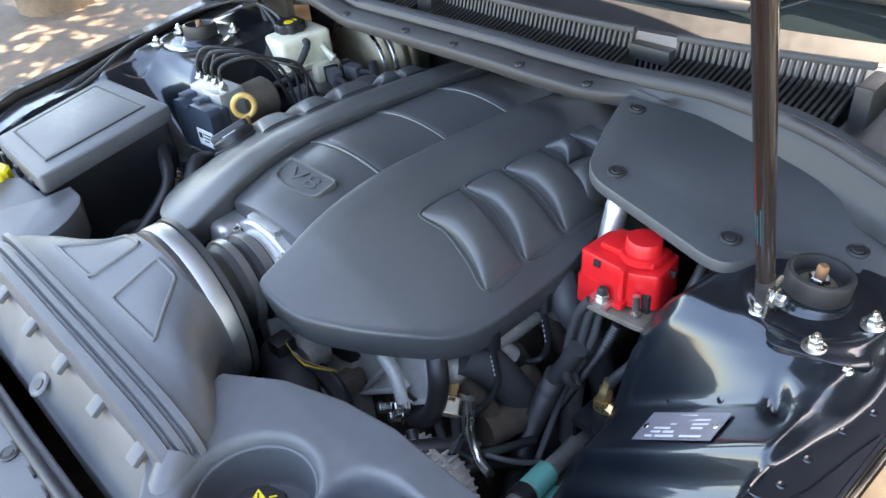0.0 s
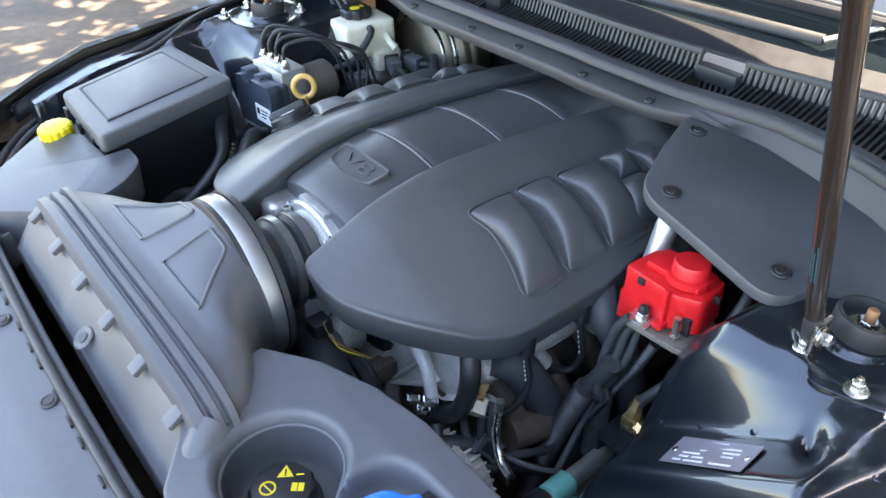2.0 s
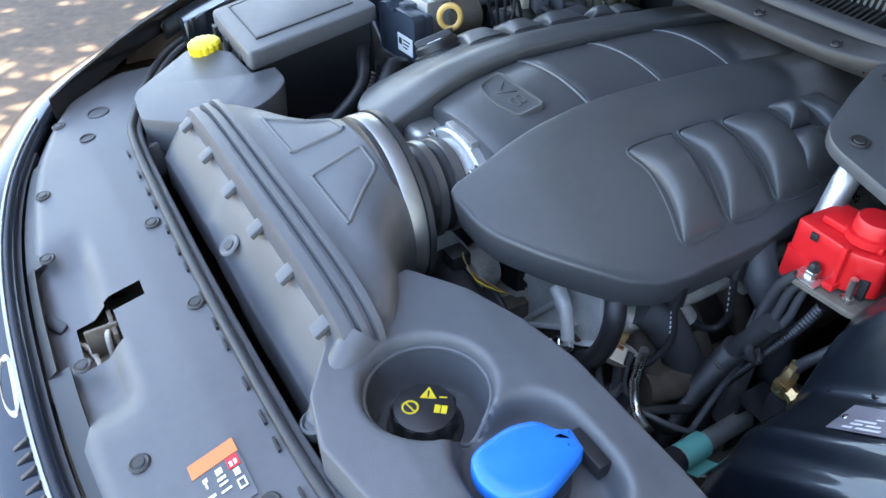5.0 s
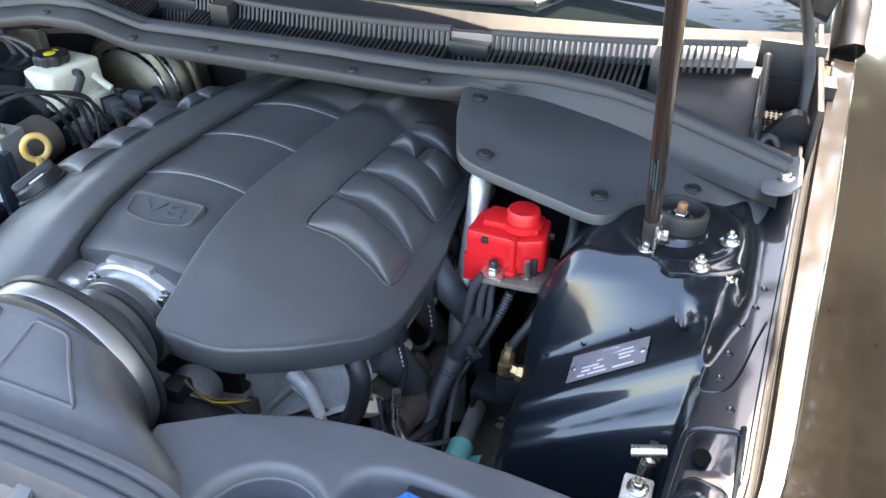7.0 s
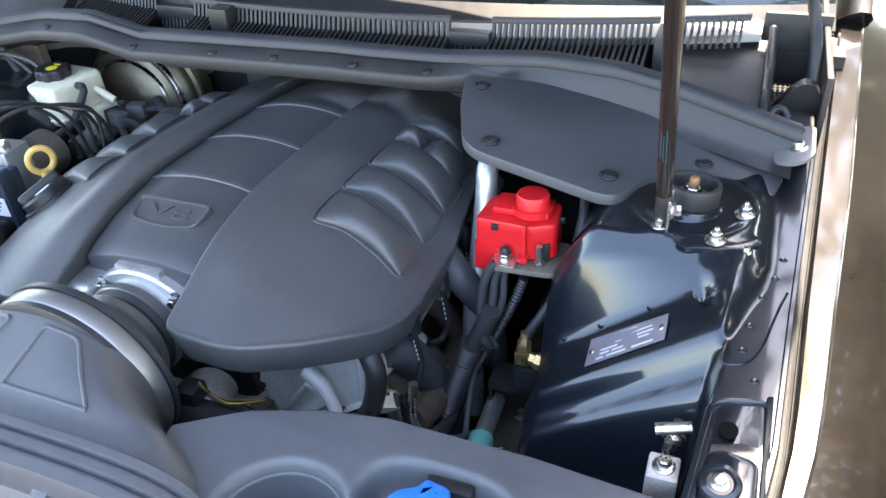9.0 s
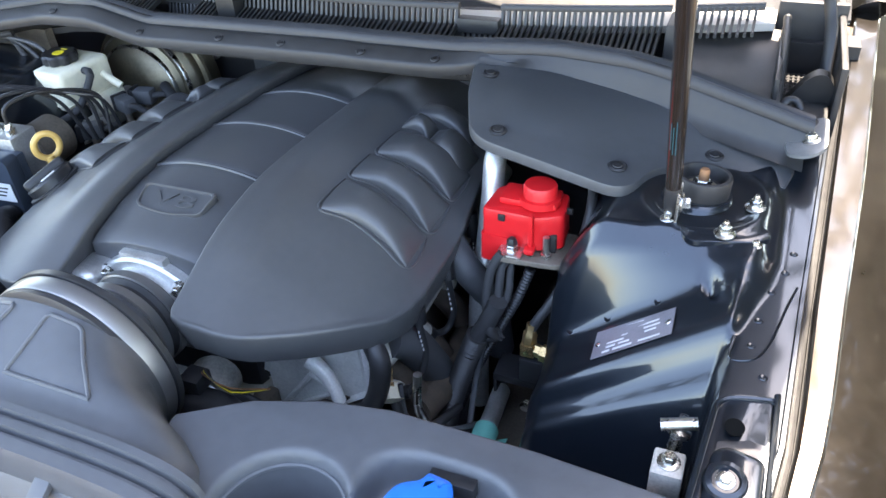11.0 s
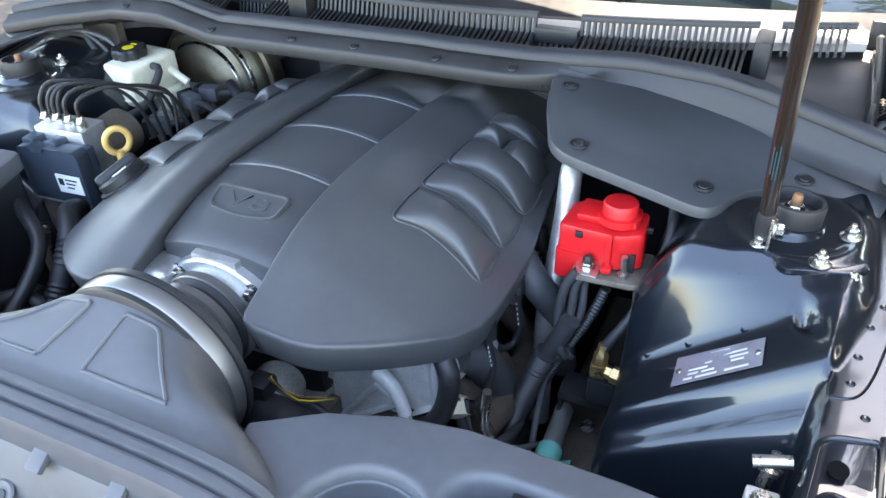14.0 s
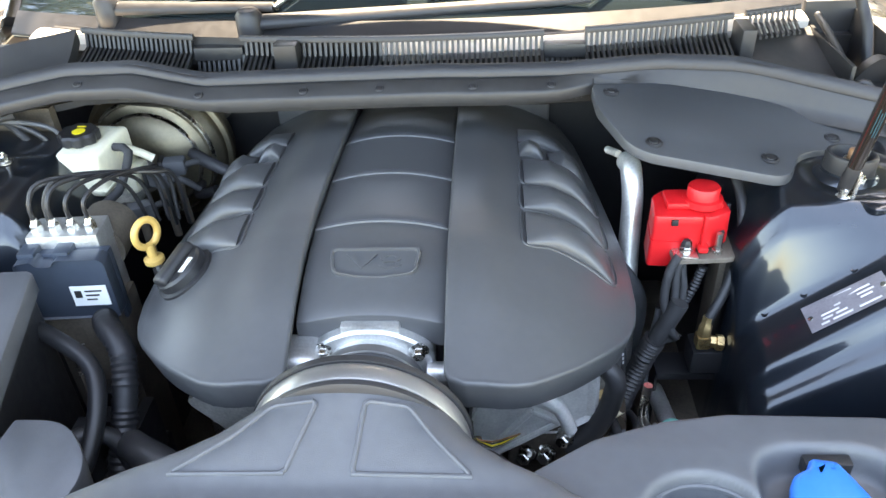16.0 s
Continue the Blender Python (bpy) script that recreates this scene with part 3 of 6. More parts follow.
for x, y in ((0.620, 0.02), (0.630, 0.05), (0.636, 0.08), (0.612, -0.02), (0.608, -0.052), (0.620, -0.085)):
    part("weld_spot", lathe([(0.004, 0), (0.003, 0.0008), (0.0015, 0.0002), (0.0004, 0.0002)], pose(x, y, tower_z(x, y)), 12), PAINT, tower_r)
put("bolt", BOLT, pose(0.600, 0.061, tower_z(0.600, 0.061) - 0.002) @ Matrix.Diagonal((0.6, 0.6, 0.6, 1)), tower_r)
for x in (0.437, 0.475, 0.522):
    part("dimple", lathe([(0.0042, -0.001), (0.0036, 0.0008), (0.002, 0.0003), (0.0004, 0.0)], pose(x, 0.023, tower_z(x, 0.023), 25, -25), 14), PAINT, tower_r)


def sheet_on(f, u0, u1, v0, v1, lift, nu=12, nv=6):
    """A thin plate that follows a surface f(x, y)."""
    return surface(steps(u0, u1, nu), steps(v0, v1, nv), lambda u, v: Vector((u, v, f(u, v) + lift)), [(0, -0.0012)])


LAB_O, LAB_X, LAB_Y = Vector((0.471, -0.029, 0)), Vector((0.072, -0.002, 0)), Vector((-0.001, 0.037, 0))
LAB_N = Vector((-0.61, 0.0, 0.79))


def on_label(a, b, lift):
    p = LAB_O + LAB_X * a + LAB_Y * b
    return Vector((p.x, p.y, tower_z(p.x, max(p.y, -0.028)))) + LAB_N * lift


def label_quad(a0, a1, b0, b1, lift):
    """A thin plate on the sloping sheet of the tower."""
    bm = bmesh.new()
    lo = [bm.verts.new(on_label(a, b, lift)) for a, b in ((a0, b0), (a1, b0), (a1, b1), (a0, b1))]
    hi = [bm.verts.new(v.co + LAB_N * 0.0008) for v in lo]
    bm.faces.new(lo[::-1])
    bm.faces.new(hi)
    for i in range(4):
        bm.faces.new((lo[i], lo[(i + 1) % 4], hi[(i + 1) % 4], hi[i]))
    return bm


plate = part("identity_plate", label_quad(0, 1, 0, 1, 0.0016), PLATE, tower_r, "silver foil identity plate with printed lines")
for a0, a1, b in ((0.14, 0.34, 0.88), (0.40, 0.62, 0.88), (0.14, 0.26, 0.74), (0.30, 0.82, 0.74), (0.18, 0.32, 0.58), (0.36, 0.44, 0.58), (0.64, 0.84, 0.58), (0.18, 0.40, 0.43), (0.66, 0.80, 0.43), (0.18, 0.30, 0.29), (0.34, 0.48, 0.29), (0.14, 0.24, 0.13), (0.28, 0.52, 0.13), (0.60, 0.86, 0.13)):
    part("printed_line", label_quad(a0, a1, b - 0.032, b + 0.032, 0.0020), PLATE_PRINT, plate)
for a, b in ((0.06, 0.5), (0.94, 0.5)):
    part("rivet", lathe([(0.0035, 0.0), (0.003, 0.0015), (0.0004, 0.002)], Matrix.Translation(on_label(a, b, 0.0022)) @ turn_z(LAB_N), 14), STEEL, plate)


def front_bracket():
    name = thing("headlamp_bracket", (0.63, -0.2, 0.82), "glossy black pressed bracket with a hole beside the fender rail", "bracket")
    pts = [(p[0], p[1]) for p in rounded([(0.570, -0.300), (0.584, -0.160), (0.588, -0.121), (0.600, -0.113), (0.632, -0.107), (0.6335, -0.300)], [0.01, 0.02, 0.008, 0.008, 0.008, 0.01])]
    part("plate", slab(pts, lambda x, y: rail_z(y) - 0.008, [(0.0, 0.05), (0, 0.004), (0.002, 0.001), (0.006, 0)]), PAINT, name)
    part("raised_rim", tube([(x * 0.992 + 0.0048, y + 0.004 * (-1 if y > -0.2 else 0), rail_z(y) - 0.0078) for x, y in pts], 0.0026, 8, 0.004), PAINT, name)
    # Flat disc in place of a cut hole, its shade painted in.
    part("hole", lathe([(0.0075, 0), (0.0075, 0.0012), (0.0004, 0.0012)], pose(0.6035, -0.146, rail_z(-0.146) - 0.0086, 14)), HOLE, name)
    step = [(p[0], p[1]) for p in rounded([(0.582, -0.300), (0.590, -0.172), (0.600, -0.165), (0.628, -0.170), (0.628, -0.300)], 0.008)]
    part("step", slab(step, lambda x, y: rail_z(y) - 0.0045, [(0.0, 0.01), (0, 0.003), (0.002, 0.001), (0.005, 0)]), PAINT, name)
    part("boss", lathe([(0.016, 0), (0.0145, 0.003), (0.011, 0.004), (0.0095, 0.001), (0.0005, 0.001)], pose(0.602, -0.194, rail_z(-0.194) - 0.0048, 14)), PAINT, name)
    put("bolt", BOLT, pose(0.602, -0.194, rail_z(-0.194) - 0.004, 14) @ Matrix.Diagonal((0.75, 0.75, 0.5, 1)), name)


front_bracket()


def aim_screw():
    name = thing("bonnet_stop", (0.59, -0.15, 0.74), "zinc-plated adjuster bolt and clip on a bracket", "fastener")
    part("foot", block(0.574, 0.598, -0.214, -0.142, 0.64, 0.745, 0.006), PAINT, name)
    m = pose(0.585, -0.150, 0.745, -20, 10)
    part("stem", lathe([(0.006, -0.01), (0.006, 0.02), (0.010, 0.022), (0.010, 0.026), (0.005, 0.028), (0.005, 0.04)], m, 16), STEEL, name)
    part("bar", tube([(0.573, -0.156, 0.787), (0.602, -0.150, 0.792)], 0.0055), STEEL, name)
    part("clip", block(0.572, 0.598, -0.200, -0.172, 0.748, 0.778, 0.003, m=None), GRIMY_ALU, name)
    part("tab", block(0.566, 0.580, -0.226, -0.196, 0.742, 0.750, 0.002), RUST, name)
    put("bolt", BOLT, pose(0.585, -0.186, 0.778), name)
    name.location += Vector((-0.024, 0.032, 0.0))


aim_screw()


def gas_strut():
    name = thing("gas_strut", (0.518, 0.084, 0.852), "black gas strut holding the bonnet open", "gas strut")
    foot, d = Vector((0.518, 0.084, 0.872)), Vector((-0.027, -0.274, 0.961)).normalized()
    m = Matrix.Translation(foot) @ turn_z(d)
    part("end_fitting", lathe([(0.005, -0.014), (0.0078, -0.010), (0.0086, 0.004), (0.0078, 0.024), (0.005, 0.028)], m, 18), BLACK, name)
    part("ball_stud", lathe([(0.010, 0.0), (0.008, 0.004), (0.004, 0.006), (0.005, 0.012), (0.0004, 0.016)], pose(0.516, 0.080, 0.854), 16), STEEL, name)
    cyl = part("cylinder", lathe([(0.005, 0.024), (0.0078, 0.027), (0.0084, 0.315), (0.0098, 0.318), (0.0098, 0.328), (0.006, 0.331)], m, 24), STRUT, name)
    part("rod", lathe([(0.0048, 0.328), (0.0048, 0.90)], m, 16), STRUT, name)
    for k, (z0, z1, w) in enumerate(((0.075, 0.115, 0.25), (0.075, 0.108, -0.08), (0.080, 0.112, -0.40))):
        a = -1.75 + w
        bm = bmesh.new()
        block(-0.0004, 0.0004, -0.0004, 0.0004, z0, z1, 0, bm=bm, m=m @ pose(0.0079 * math.cos(a), 0.0079 * math.sin(a), 0, 0, 0, math.degrees(a) + 90))
        part("printed_line", bm, CYAN, cyl)


gas_strut()


# ---- engine cover ----
def spine_z(y):
    return lerp(y, (-0.165, 0.812), (-0.12, 0.828), (-0.09, 0.838), (-0.04, 0.849), (0.0, 0.855), (0.04, 0.857), (0.15, 0.853), (0.26, 0.845), (0.37, 0.832), (0.45, 0.818))


def pod_z(x, y):
    ridge = 0.009 * lerp(y, (-0.165, 0.0), (-0.12, 0.3), (-0.06, 1.0), (0.37, 1.0)) * 0.5 * (1 + math.cos(math.pi * min(1, max(0, (x - 0.105) / 0.05))))
    return spine_z(y) + ridge - 0.060 * (max(0.0, x - 0.10) / 0.15) ** 1.9


def pod_out(y):
    return lerp(y, (-0.1655, 0.128), (-0.163, 0.143), (-0.158, 0.158), (-0.150, 0.172), (-0.135, 0.194), (-0.12, 0.212), (-0.10, 0.232), (-0.08, 0.249), (-0.065, 0.260), (-0.05, 0.267), (-0.035, 0.273), (-0.015, 0.277), (0.0, 0.279), (0.05, 0.280), (0.1, 0.279), (0.24, 0.262), (0.37, 0.245), (0.436, 0.225))


def engine_cover():
    name = thing("engine_cover", (0, 0.1, 0.75), "moulded matte black plastic engine cover with a raised badge", "engine cover")
    edges = [(-0.096, 0.030), (0.034, 0.142), (0.146, 0.258), (0.262, 0.436)]

    def mid_z(x, y):
        return lerp(y, (-0.10, 0.832), (-0.085, 0.840), (-0.04, 0.854), (0.0, 0.860), (0.04, 0.864), (0.15, 0.860), (0.26, 0.852), (0.37, 0.838), (0.45, 0.824)) - 0.013 * (x / 0.078) ** 2
    for a, b in edges:
        w = 0.0745
        part("centre_panel", surface(steps(-w, w, 20), steps(a, b, 14), lambda u, v: Vector((u, v, mid_z(u, v))), [(0.0006, -0.0005), (0.0012, -0.002), (0.0012, -0.03 if a < 0 else -0.02)]), COVER, name, smooth=50)
    for y in (0.032, 0.144, 0.260):
        row = [[Vector((x, y + a, mid_z(x, y) + b)) for a, b in ((-0.0055, -0.002), (-0.005, 0.0016), (-0.0035, 0.0024), (-0.0018, 0.0016), (0.0, -0.0012), (0.0018, -0.002))] for x in steps(-0.0745, 0.0745, 24)]
        part("rib", loft(row, True, True), COVER, name, "rounded raised rib", smooth=60)
    for s in (1, -1):
        vs = [-0.1655, -0.1645, -0.163, -0.161, -0.158, -0.154] + steps(-0.150, 0.436, 66)
        def f(u, v):
            inner = lerp(v, (-0.1655, 0.096), (-0.161, 0.082), (-0.155, 0.0785), (0.37, 0.0785))
            x = inner + (pod_out(v) - inner) * u
            return Vector((s * x, v, pod_z(x, v)))
        part("side_pod", surface(steps(0, 1, 24), vs, f, [(0.0014, -0.0004), (0.0026, -0.0014), (0.0034, -0.0032), (0.0034, -0.006), (-0.0050, -0.041), (-0.008, -0.043), (-0.020, -0.042)]), COVER, name, smooth=42)
        # cushions over the intake runners
        for y0, y1, yo0, yo1, x0, x1, h in ((0.008, 0.071, 0.006, 0.064, 0.160, 0.257, 0.021), (0.080, 0.135, 0.073, 0.138, 0.160, 0.256, 0.023), (0.144, 0.212, 0.147, 0.217, 0.163, 0.254, 0.025), (0.221, 0.262, 0.224, 0.262, 0.160, 0.194, 0.019), (0.270, 0.318, 0.270, 0.318, 0.160, 0.236, 0.018), (0.198, 0.262, 0.190, 0.262, 0.199, 0.250, 0.030)):
            def g(u, v):
                x = x0 + (x1 - x0) * u
                ya, yb = y0 + (yo0 - y0) * u, y1 + (yo1 - y1) * u
                # the front edge bows back in the middle, the crown swells and falls off at the outer end
                y = ya + (yb - ya) * v + 0.010 * math.sin(math.pi * u) * (1 - v)
                side_fall = 0.80 * min(1.0, 0.25 + u / 0.5) * (1 - 0.9 * max(0.0, (u - 0.62) / 0.38) ** 2)
                crown = (max(0.0, 1 - abs(2 * v - 1.0) ** 3.6)) ** 0.5
                return Vector((s * x, y, pod_z(x, y) + 0.0006 + h * crown * side_fall))
            part("runner_pad", surface(steps(0, 1, 22), [0, 0.02, 0.05, 0.09] + steps(0.14, 0.86, 12) + [0.91, 0.95, 0.98, 1], g, [(0.0004, -0.004), (0.0004, -0.012)]), COVER, name, smooth=70)
            if x1 > 0.253:
                rim = [(x0 - 0.004, y1), (x0 - 0.005, (y0 + y1) / 2), (x0 - 0.002, y0 - 0.001), (x0 + 0.03, y0 + 0.005), (x1 - 0.03, yo0 + 0.003), (x1 - 0.004, yo0 - 0.003), (x1 + 0.004, yo0 + 0.006), (x1 + 0.005, (yo0 + yo1) / 2), (x1 + 0.002, yo1 - 0.003)]
                part("bead", tube([(s * x, y, pod_z(x, y) + 0.0004) for x, y in rim], 0.0015, 6, 0.004), COVER, name)
    # badge
    slope = Matrix.Translation((0.0, -0.036, mid_z(0, -0.036) + 0.0005)) @ pose(0, 0, 0, 17)
    hexa = [(p[0], p[1]) for p in rounded([(-0.051, 0.020), (-0.046, -0.018), (-0.012, -0.025), (0.012, -0.025), (0.046, -0.018), (0.051, 0.020)], [0.008, 0.010, 0.010, 0.010, 0.010, 0.008])]
    hexa = [(x * 0.95, y * 0.86) for x, y in hexa]
    inner = [(x * 0.94, y * 0.88) for x, y in hexa]
    bm = loft([[slope @ Vector((x, y, z)) for x, y in o] for o, z in ((hexa, -0.006), (hexa, 0.0010), ([(x * 0.985, y * 0.97) for x, y in hexa], 0.0020), (inner, 0.0017), ([(x * 0.98, y * 0.96) for x, y in inner], -0.0008))], True, True)
    badge = part("badge", bm, COVER, name, "raised moulded badge frame", smooth=30)
    me = text_mesh("V8", 0.036, 0.0007)
    me.materials.clear()
    me.materials.append(COVER)
    put("letters", me, slope @ Matrix.Translation((0, -0.001, 0.0002)) @ Matrix.Diagonal((1.5, 0.72, 1, 1)), badge)
    part("cutout_wall", block(-0.072, 0.072, -0.088, -0.070, 0.79, 0.816, 0.002), BLACK, name)
    part("rear_lip", block(-0.215, 0.215, 0.434, 0.452, 0.76, 0.818, 0.006), COVER, name)
    return name


engine_cover()


def oil_cap():
    name = thing("oil_filler_cap", (-0.222, -0.004, 0.80), "black plastic oil filler cap with a grip bar and white lettering", "cap")
    m = pose(-0.220, -0.004, 0.8165, 8, -29, 0)
    part("well", lathe([(0.036, -0.01), (0.036, 0.002), (0.033, 0.003), (0.0005, 0.003)], m, 32), BLACK, name)
    part("cap", lathe([(0.031, 0.0), (0.031, 0.012), (0.028, 0.015), (0.0005, 0.016)], m, 32), BLACK, name)
    part("grip", block(-0.010, 0.010, -0.029, 0.029, 0.010, 0.0245, 0.006, 3, m=m @ pose(0, 0, 0, 0, 0, -30)), BLACK, name)
    for a, w in ((-0.019, 0.020), (0.019, 0.020)):
        for k in range(2):
            part("printed_line", block(a - 0.002 + 0.005 * k, a + 0.001 + 0.005 * k, -w / 2, w / 2, 0.0158, 0.0166, 0, m=m @ pose(0, 0, 0, 0, 0, -30)), PRINT_WHITE, name)


oil_cap()


# ---- throttle body and intake ----
def throttle_body():
    name = thing("throttle_body", (0, -0.1, 0.72), "cast aluminium throttle body with bolted flange", "throttle body")
    outline = [(p[0], p[1]) for p in rounded([(-0.062, -0.058), (0.060, -0.058), (0.064, 0.030), (0.044, 0.046), (0.018, 0.058), (-0.018, 0.058), (-0.046, 0.046), (-0.066, 0.030)], 0.014)]
    bm = loft([[Vector((x * k, y, 0.765 + z * k)) for x, z in outline] for y, k in ((-0.085, 0.97), (-0.088, 1.0), (-0.108, 1.0), (-0.111, 0.96))], True, True)
    part("flange", bm, ALU, name, smooth=30)
    part("barrel", lathe([(0.052, 0.0), (0.052, 0.018), (0.047, 0.022), (0.047, 0.034)], Matrix.Translation((0, -0.108, 0.762)) @ turn_z((0, -1, 0)), 36), ALU, name)
    part("motor_housing", block(-0.096, -0.050, -0.135, -0.088, 0.735, 0.806, 0.012, 3), ALU, name)
    part("shaft_end", lathe([(0.012, 0), (0.012, 0.026), (0.009, 0.028), (0.0005, 0.028)], Matrix.Translation((0.056, -0.115, 0.772)) @ turn_z((1, 0, 0)), 18), ALU, name)
    for x, z in ((-0.048, 0.797), (0.048, 0.797), (-0.048, 0.73), (0.048, 0.73)):
        put("bolt", BOLT, Matrix.Translation((x, -0.109, z)) @ turn_z((0, -1, 0.0)) @ Matrix.Diagonal((1.1, 1.1, 1.1, 1)), name)
    part("rib", block(-0.03, 0.03, -0.107, -0.092, 0.815, 0.826, 0.004), ALU, name)


throttle_body()
AXIS = Matrix.Translation((0, -0.122, 0.762)) @ turn_z((0, -1, 0.05))


def coupling():
    name = thing("intake_coupling", (0, -0.17, 0.70), "ribbed black rubber intake coupling with steel hose clamps", "hose")
    prof = [(0.052, 0.0), (0.055, 0.003), (0.055, 0.016), (0.050, 0.020), (0.050, 0.024), (0.057, 0.030), (0.057, 0.038), (0.050, 0.044), (0.050, 0.048), (0.058, 0.056), (0.058, 0.064), (0.053, 0.070), (0.056, 0.085), (0.070, 0.092), (0.090, 0.094)]
    part("sleeve", lathe(prof, AXIS, 44), RUBBER, name, smooth=50)
    part("clamp", lathe([(0.0555, 0.003), (0.0570, 0.004), (0.0570, 0.014), (0.0555, 0.015)], AXIS, 44), BAND, name)
    part("clamp", lathe([(0.0575, 0.029), (0.0588, 0.030), (0.0588, 0.039), (0.0575, 0.040)], AXIS, 44), BAND, name)
    part("clamp_screw", block(-0.01, 0.01, -0.045, -0.030, 0.006, 0.014, 0.002, m=AXIS @ pose(0, -0.02, 0)), STEEL, name)


coupling()


def superring(cx, cy, cz, a, b, n, tilt=0.0, k=72):
    out = []
    for i in range(k):
        t = 2 * math.pi * i / k
        c, s = math.cos(t), math.sin(t)
        x = a * math.copysign(abs(c) ** (2 / n), c)
        z = b * math.copysign(abs(s) ** (2 / n), s)
        out.append(Vector((cx + x, cy + tilt * z, cz + z)))
    return out


def box_section(y):
    """Middle x, half width, half height, middle z and squareness of the air box along y."""
    return (lerp(y, (-0.40, -0.022), (-0.30, -0.016), (-0.21, 0)),
            lerp(y, (-0.40, 0.252), (-0.325, 0.248), (-0.30, 0.232), (-0.28, 0.198), (-0.265, 0.163), (-0.245, 0.130), (-0.23, 0.112), (-0.215, 0.100)),
            lerp(y, (-0.40, 0.066), (-0.33, 0.070), (-0.30, 0.074), (-0.26, 0.086), (-0.23, 0.095), (-0.215, 0.097)),
            lerp(y, (-0.40, 0.755), (-0.33, 0.758), (-0.30, 0.758), (-0.26, 0.762), (-0.215, 0.768)),
            lerp(y, (-0.40, 6.0), (-0.33, 5.0), (-0.29, 3.6), (-0.25, 2.5), (-0.215, 2.0)))


def air_top(x, y):
    cx, a, b, cz, n = box_section(y)
    t = min(1.0, abs(x - cx) / a)
    return cz + b * (1 - t ** n) ** (1 / n)


def air_box():
    name = thing("air_box", (0, -0.32, 0.68), "grey moulded plastic air box with a flared intake duct", "air box")
    rings = []
    for y in [-0.213, -0.222] + steps(-0.23, -0.314, 20):
        cx, a, b, cz, n = box_section(y)
        rings.append(superring(cx, y, cz, a, b, n))
    cx, a, b, cz, n = box_section(-0.318)
    for y, e in ((-0.316, 0.0), (-0.318, 0.006), (-0.324, 0.007), (-0.326, 0.0), (-0.329, 0.0), (-0.331, 0.007), (-0.337, 0.008), (-0.339, 0.001), (-0.342, 0.001), (-0.344, 0.008), (-0.354, 0.009), (-0.357, 0.002)):
        rings.append(superring(cx, y, cz - 0.25 * (-0.316 - y), a + e, b + e, n))
    part("duct", loft(rings, True, True), PLASTIC, name, smooth=38)
    ring_m = Matrix.Translation((0, -0.212, 0.768)) @ turn_z((0, -1, 0.0))
    part("clamp_ring", lathe([(0.095, -0.010), (0.1015, -0.009), (0.1025, -0.006), (0.1025, 0.008), (0.1015, 0.010), (0.096, 0.010)], ring_m, 64), BAND, name, "bright steel band clamp")
    part("gasket", lathe([(0.094, -0.018), (0.1035, -0.017), (0.1035, -0.0105), (0.096, -0.010)], ring_m, 64), RUBBER, name)
    part("lip", lathe([(0.096, 0.0105), (0.1015, 0.011), (0.1015, 0.016), (0.0975, 0.018)], ring_m, 64), RUBBER, name)
    # the two outlined panels pressed into the top
    for pts in (((0.010, -0.292), (0.104, -0.292), (0.074, -0.262), (0.052, -0.236), (0.016, -0.236)), ((-0.024, -0.236), (-0.064, -0.236), (-0.092, -0.262), (-0.138, -0.292), (-0.044, -0.292))):
        out = [(p[0], p[1]) for p in rounded(pts, 0.006)]
        closed = out + out[:1]
        part("outline", tube([(x, y, air_top(x, y) + 0.0003) for x, y in closed], 0.0021, 8, 0.006), PLASTIC, name)
    # lower half below the clips, running down to the bonnet seal
    def low(u, v):
        x = -0.022 + u * (0.252 + 0.02 * v)
        y = -0.352 - 0.038 * v ** 0.8
        z = 0.803 - 0.060 * v - 0.012 * max(0, abs(u) - 0.9) / 0.1
        z += 0.009 * math.exp(-((x + 0.09) / 0.012) ** 2) * v * (1 - 0.2 * v) - 0.010 * math.exp(-((x - 0.06) / 0.05) ** 2) * v
        return Vector((x, y, z))
    part("lower_half", surface(steps(-1, 1, 60), steps(0, 1, 12), low, [(0.001, -0.001), (0.002, -0.004), (0.002, -0.05)]), PLASTIC, name, smooth=60)
    clip_bm = block(-0.008, 0.008, -0.018, 0.006, -0.001, 0.006, 0.002)
    clip = make("clip", clip_bm, PLASTIC)
    hole = make("clip_hook", block(-0.0045, 0.0045, -0.0225, -0.0135, 0.0008, 0.0075, 0.0015), BLACK)
    for k in range(6):
        x = 0.189 - 0.084 * k
        c = put("clip", clip, Matrix.Translation((x, -0.354, 0.8035)) @ pose(0, 0, 0, 32), name)
        put("hook", hole, Matrix.Translation((x, -0.354, 0.8035)) @ pose(0, 0, 0, 32), c)
    part("drain_recess", lathe([(0.014, 0.001), (0.012, 0.0025), (0.008, 0.001), (0.0006, -0.001)], Matrix.Translation((-0.016, -0.385, 0.764)) @ turn_z((0, -0.5, 0.8)), 24), PLASTIC, name)
    # Solid black disc stands in for the drain's shaded inside.
    part("drain_hole", lathe([(0.0062, 0.001), (0.0062, 0.0024), (0.0005, 0.0024)], Matrix.Translation((-0.016, -0.3855, 0.7635)) @ turn_z((0, -0.5, 0.8)), 20), BLACK, name)
    # rounded horn at the end with its screw
    part("horn", tube([(0.214, -0.338, 0.793), (0.228, -0.358, 0.785), (0.238, -0.376, 0.770), (0.243, -0.392, 0.748)], lambda t: 0.020 - 0.006 * t, 16), PLASTIC, name)
    part("horn_boss", lathe([(0.017, -0.01), (0.017, 0.004), (0.014, 0.006), (0.012, 0.003), (0.0005, 0.003)], pose(0.246, -0.397, 0.752, 12) @ Matrix.Diagonal((0.8, 0.8, 1, 1)), 26), PLASTIC, name)


air_box()


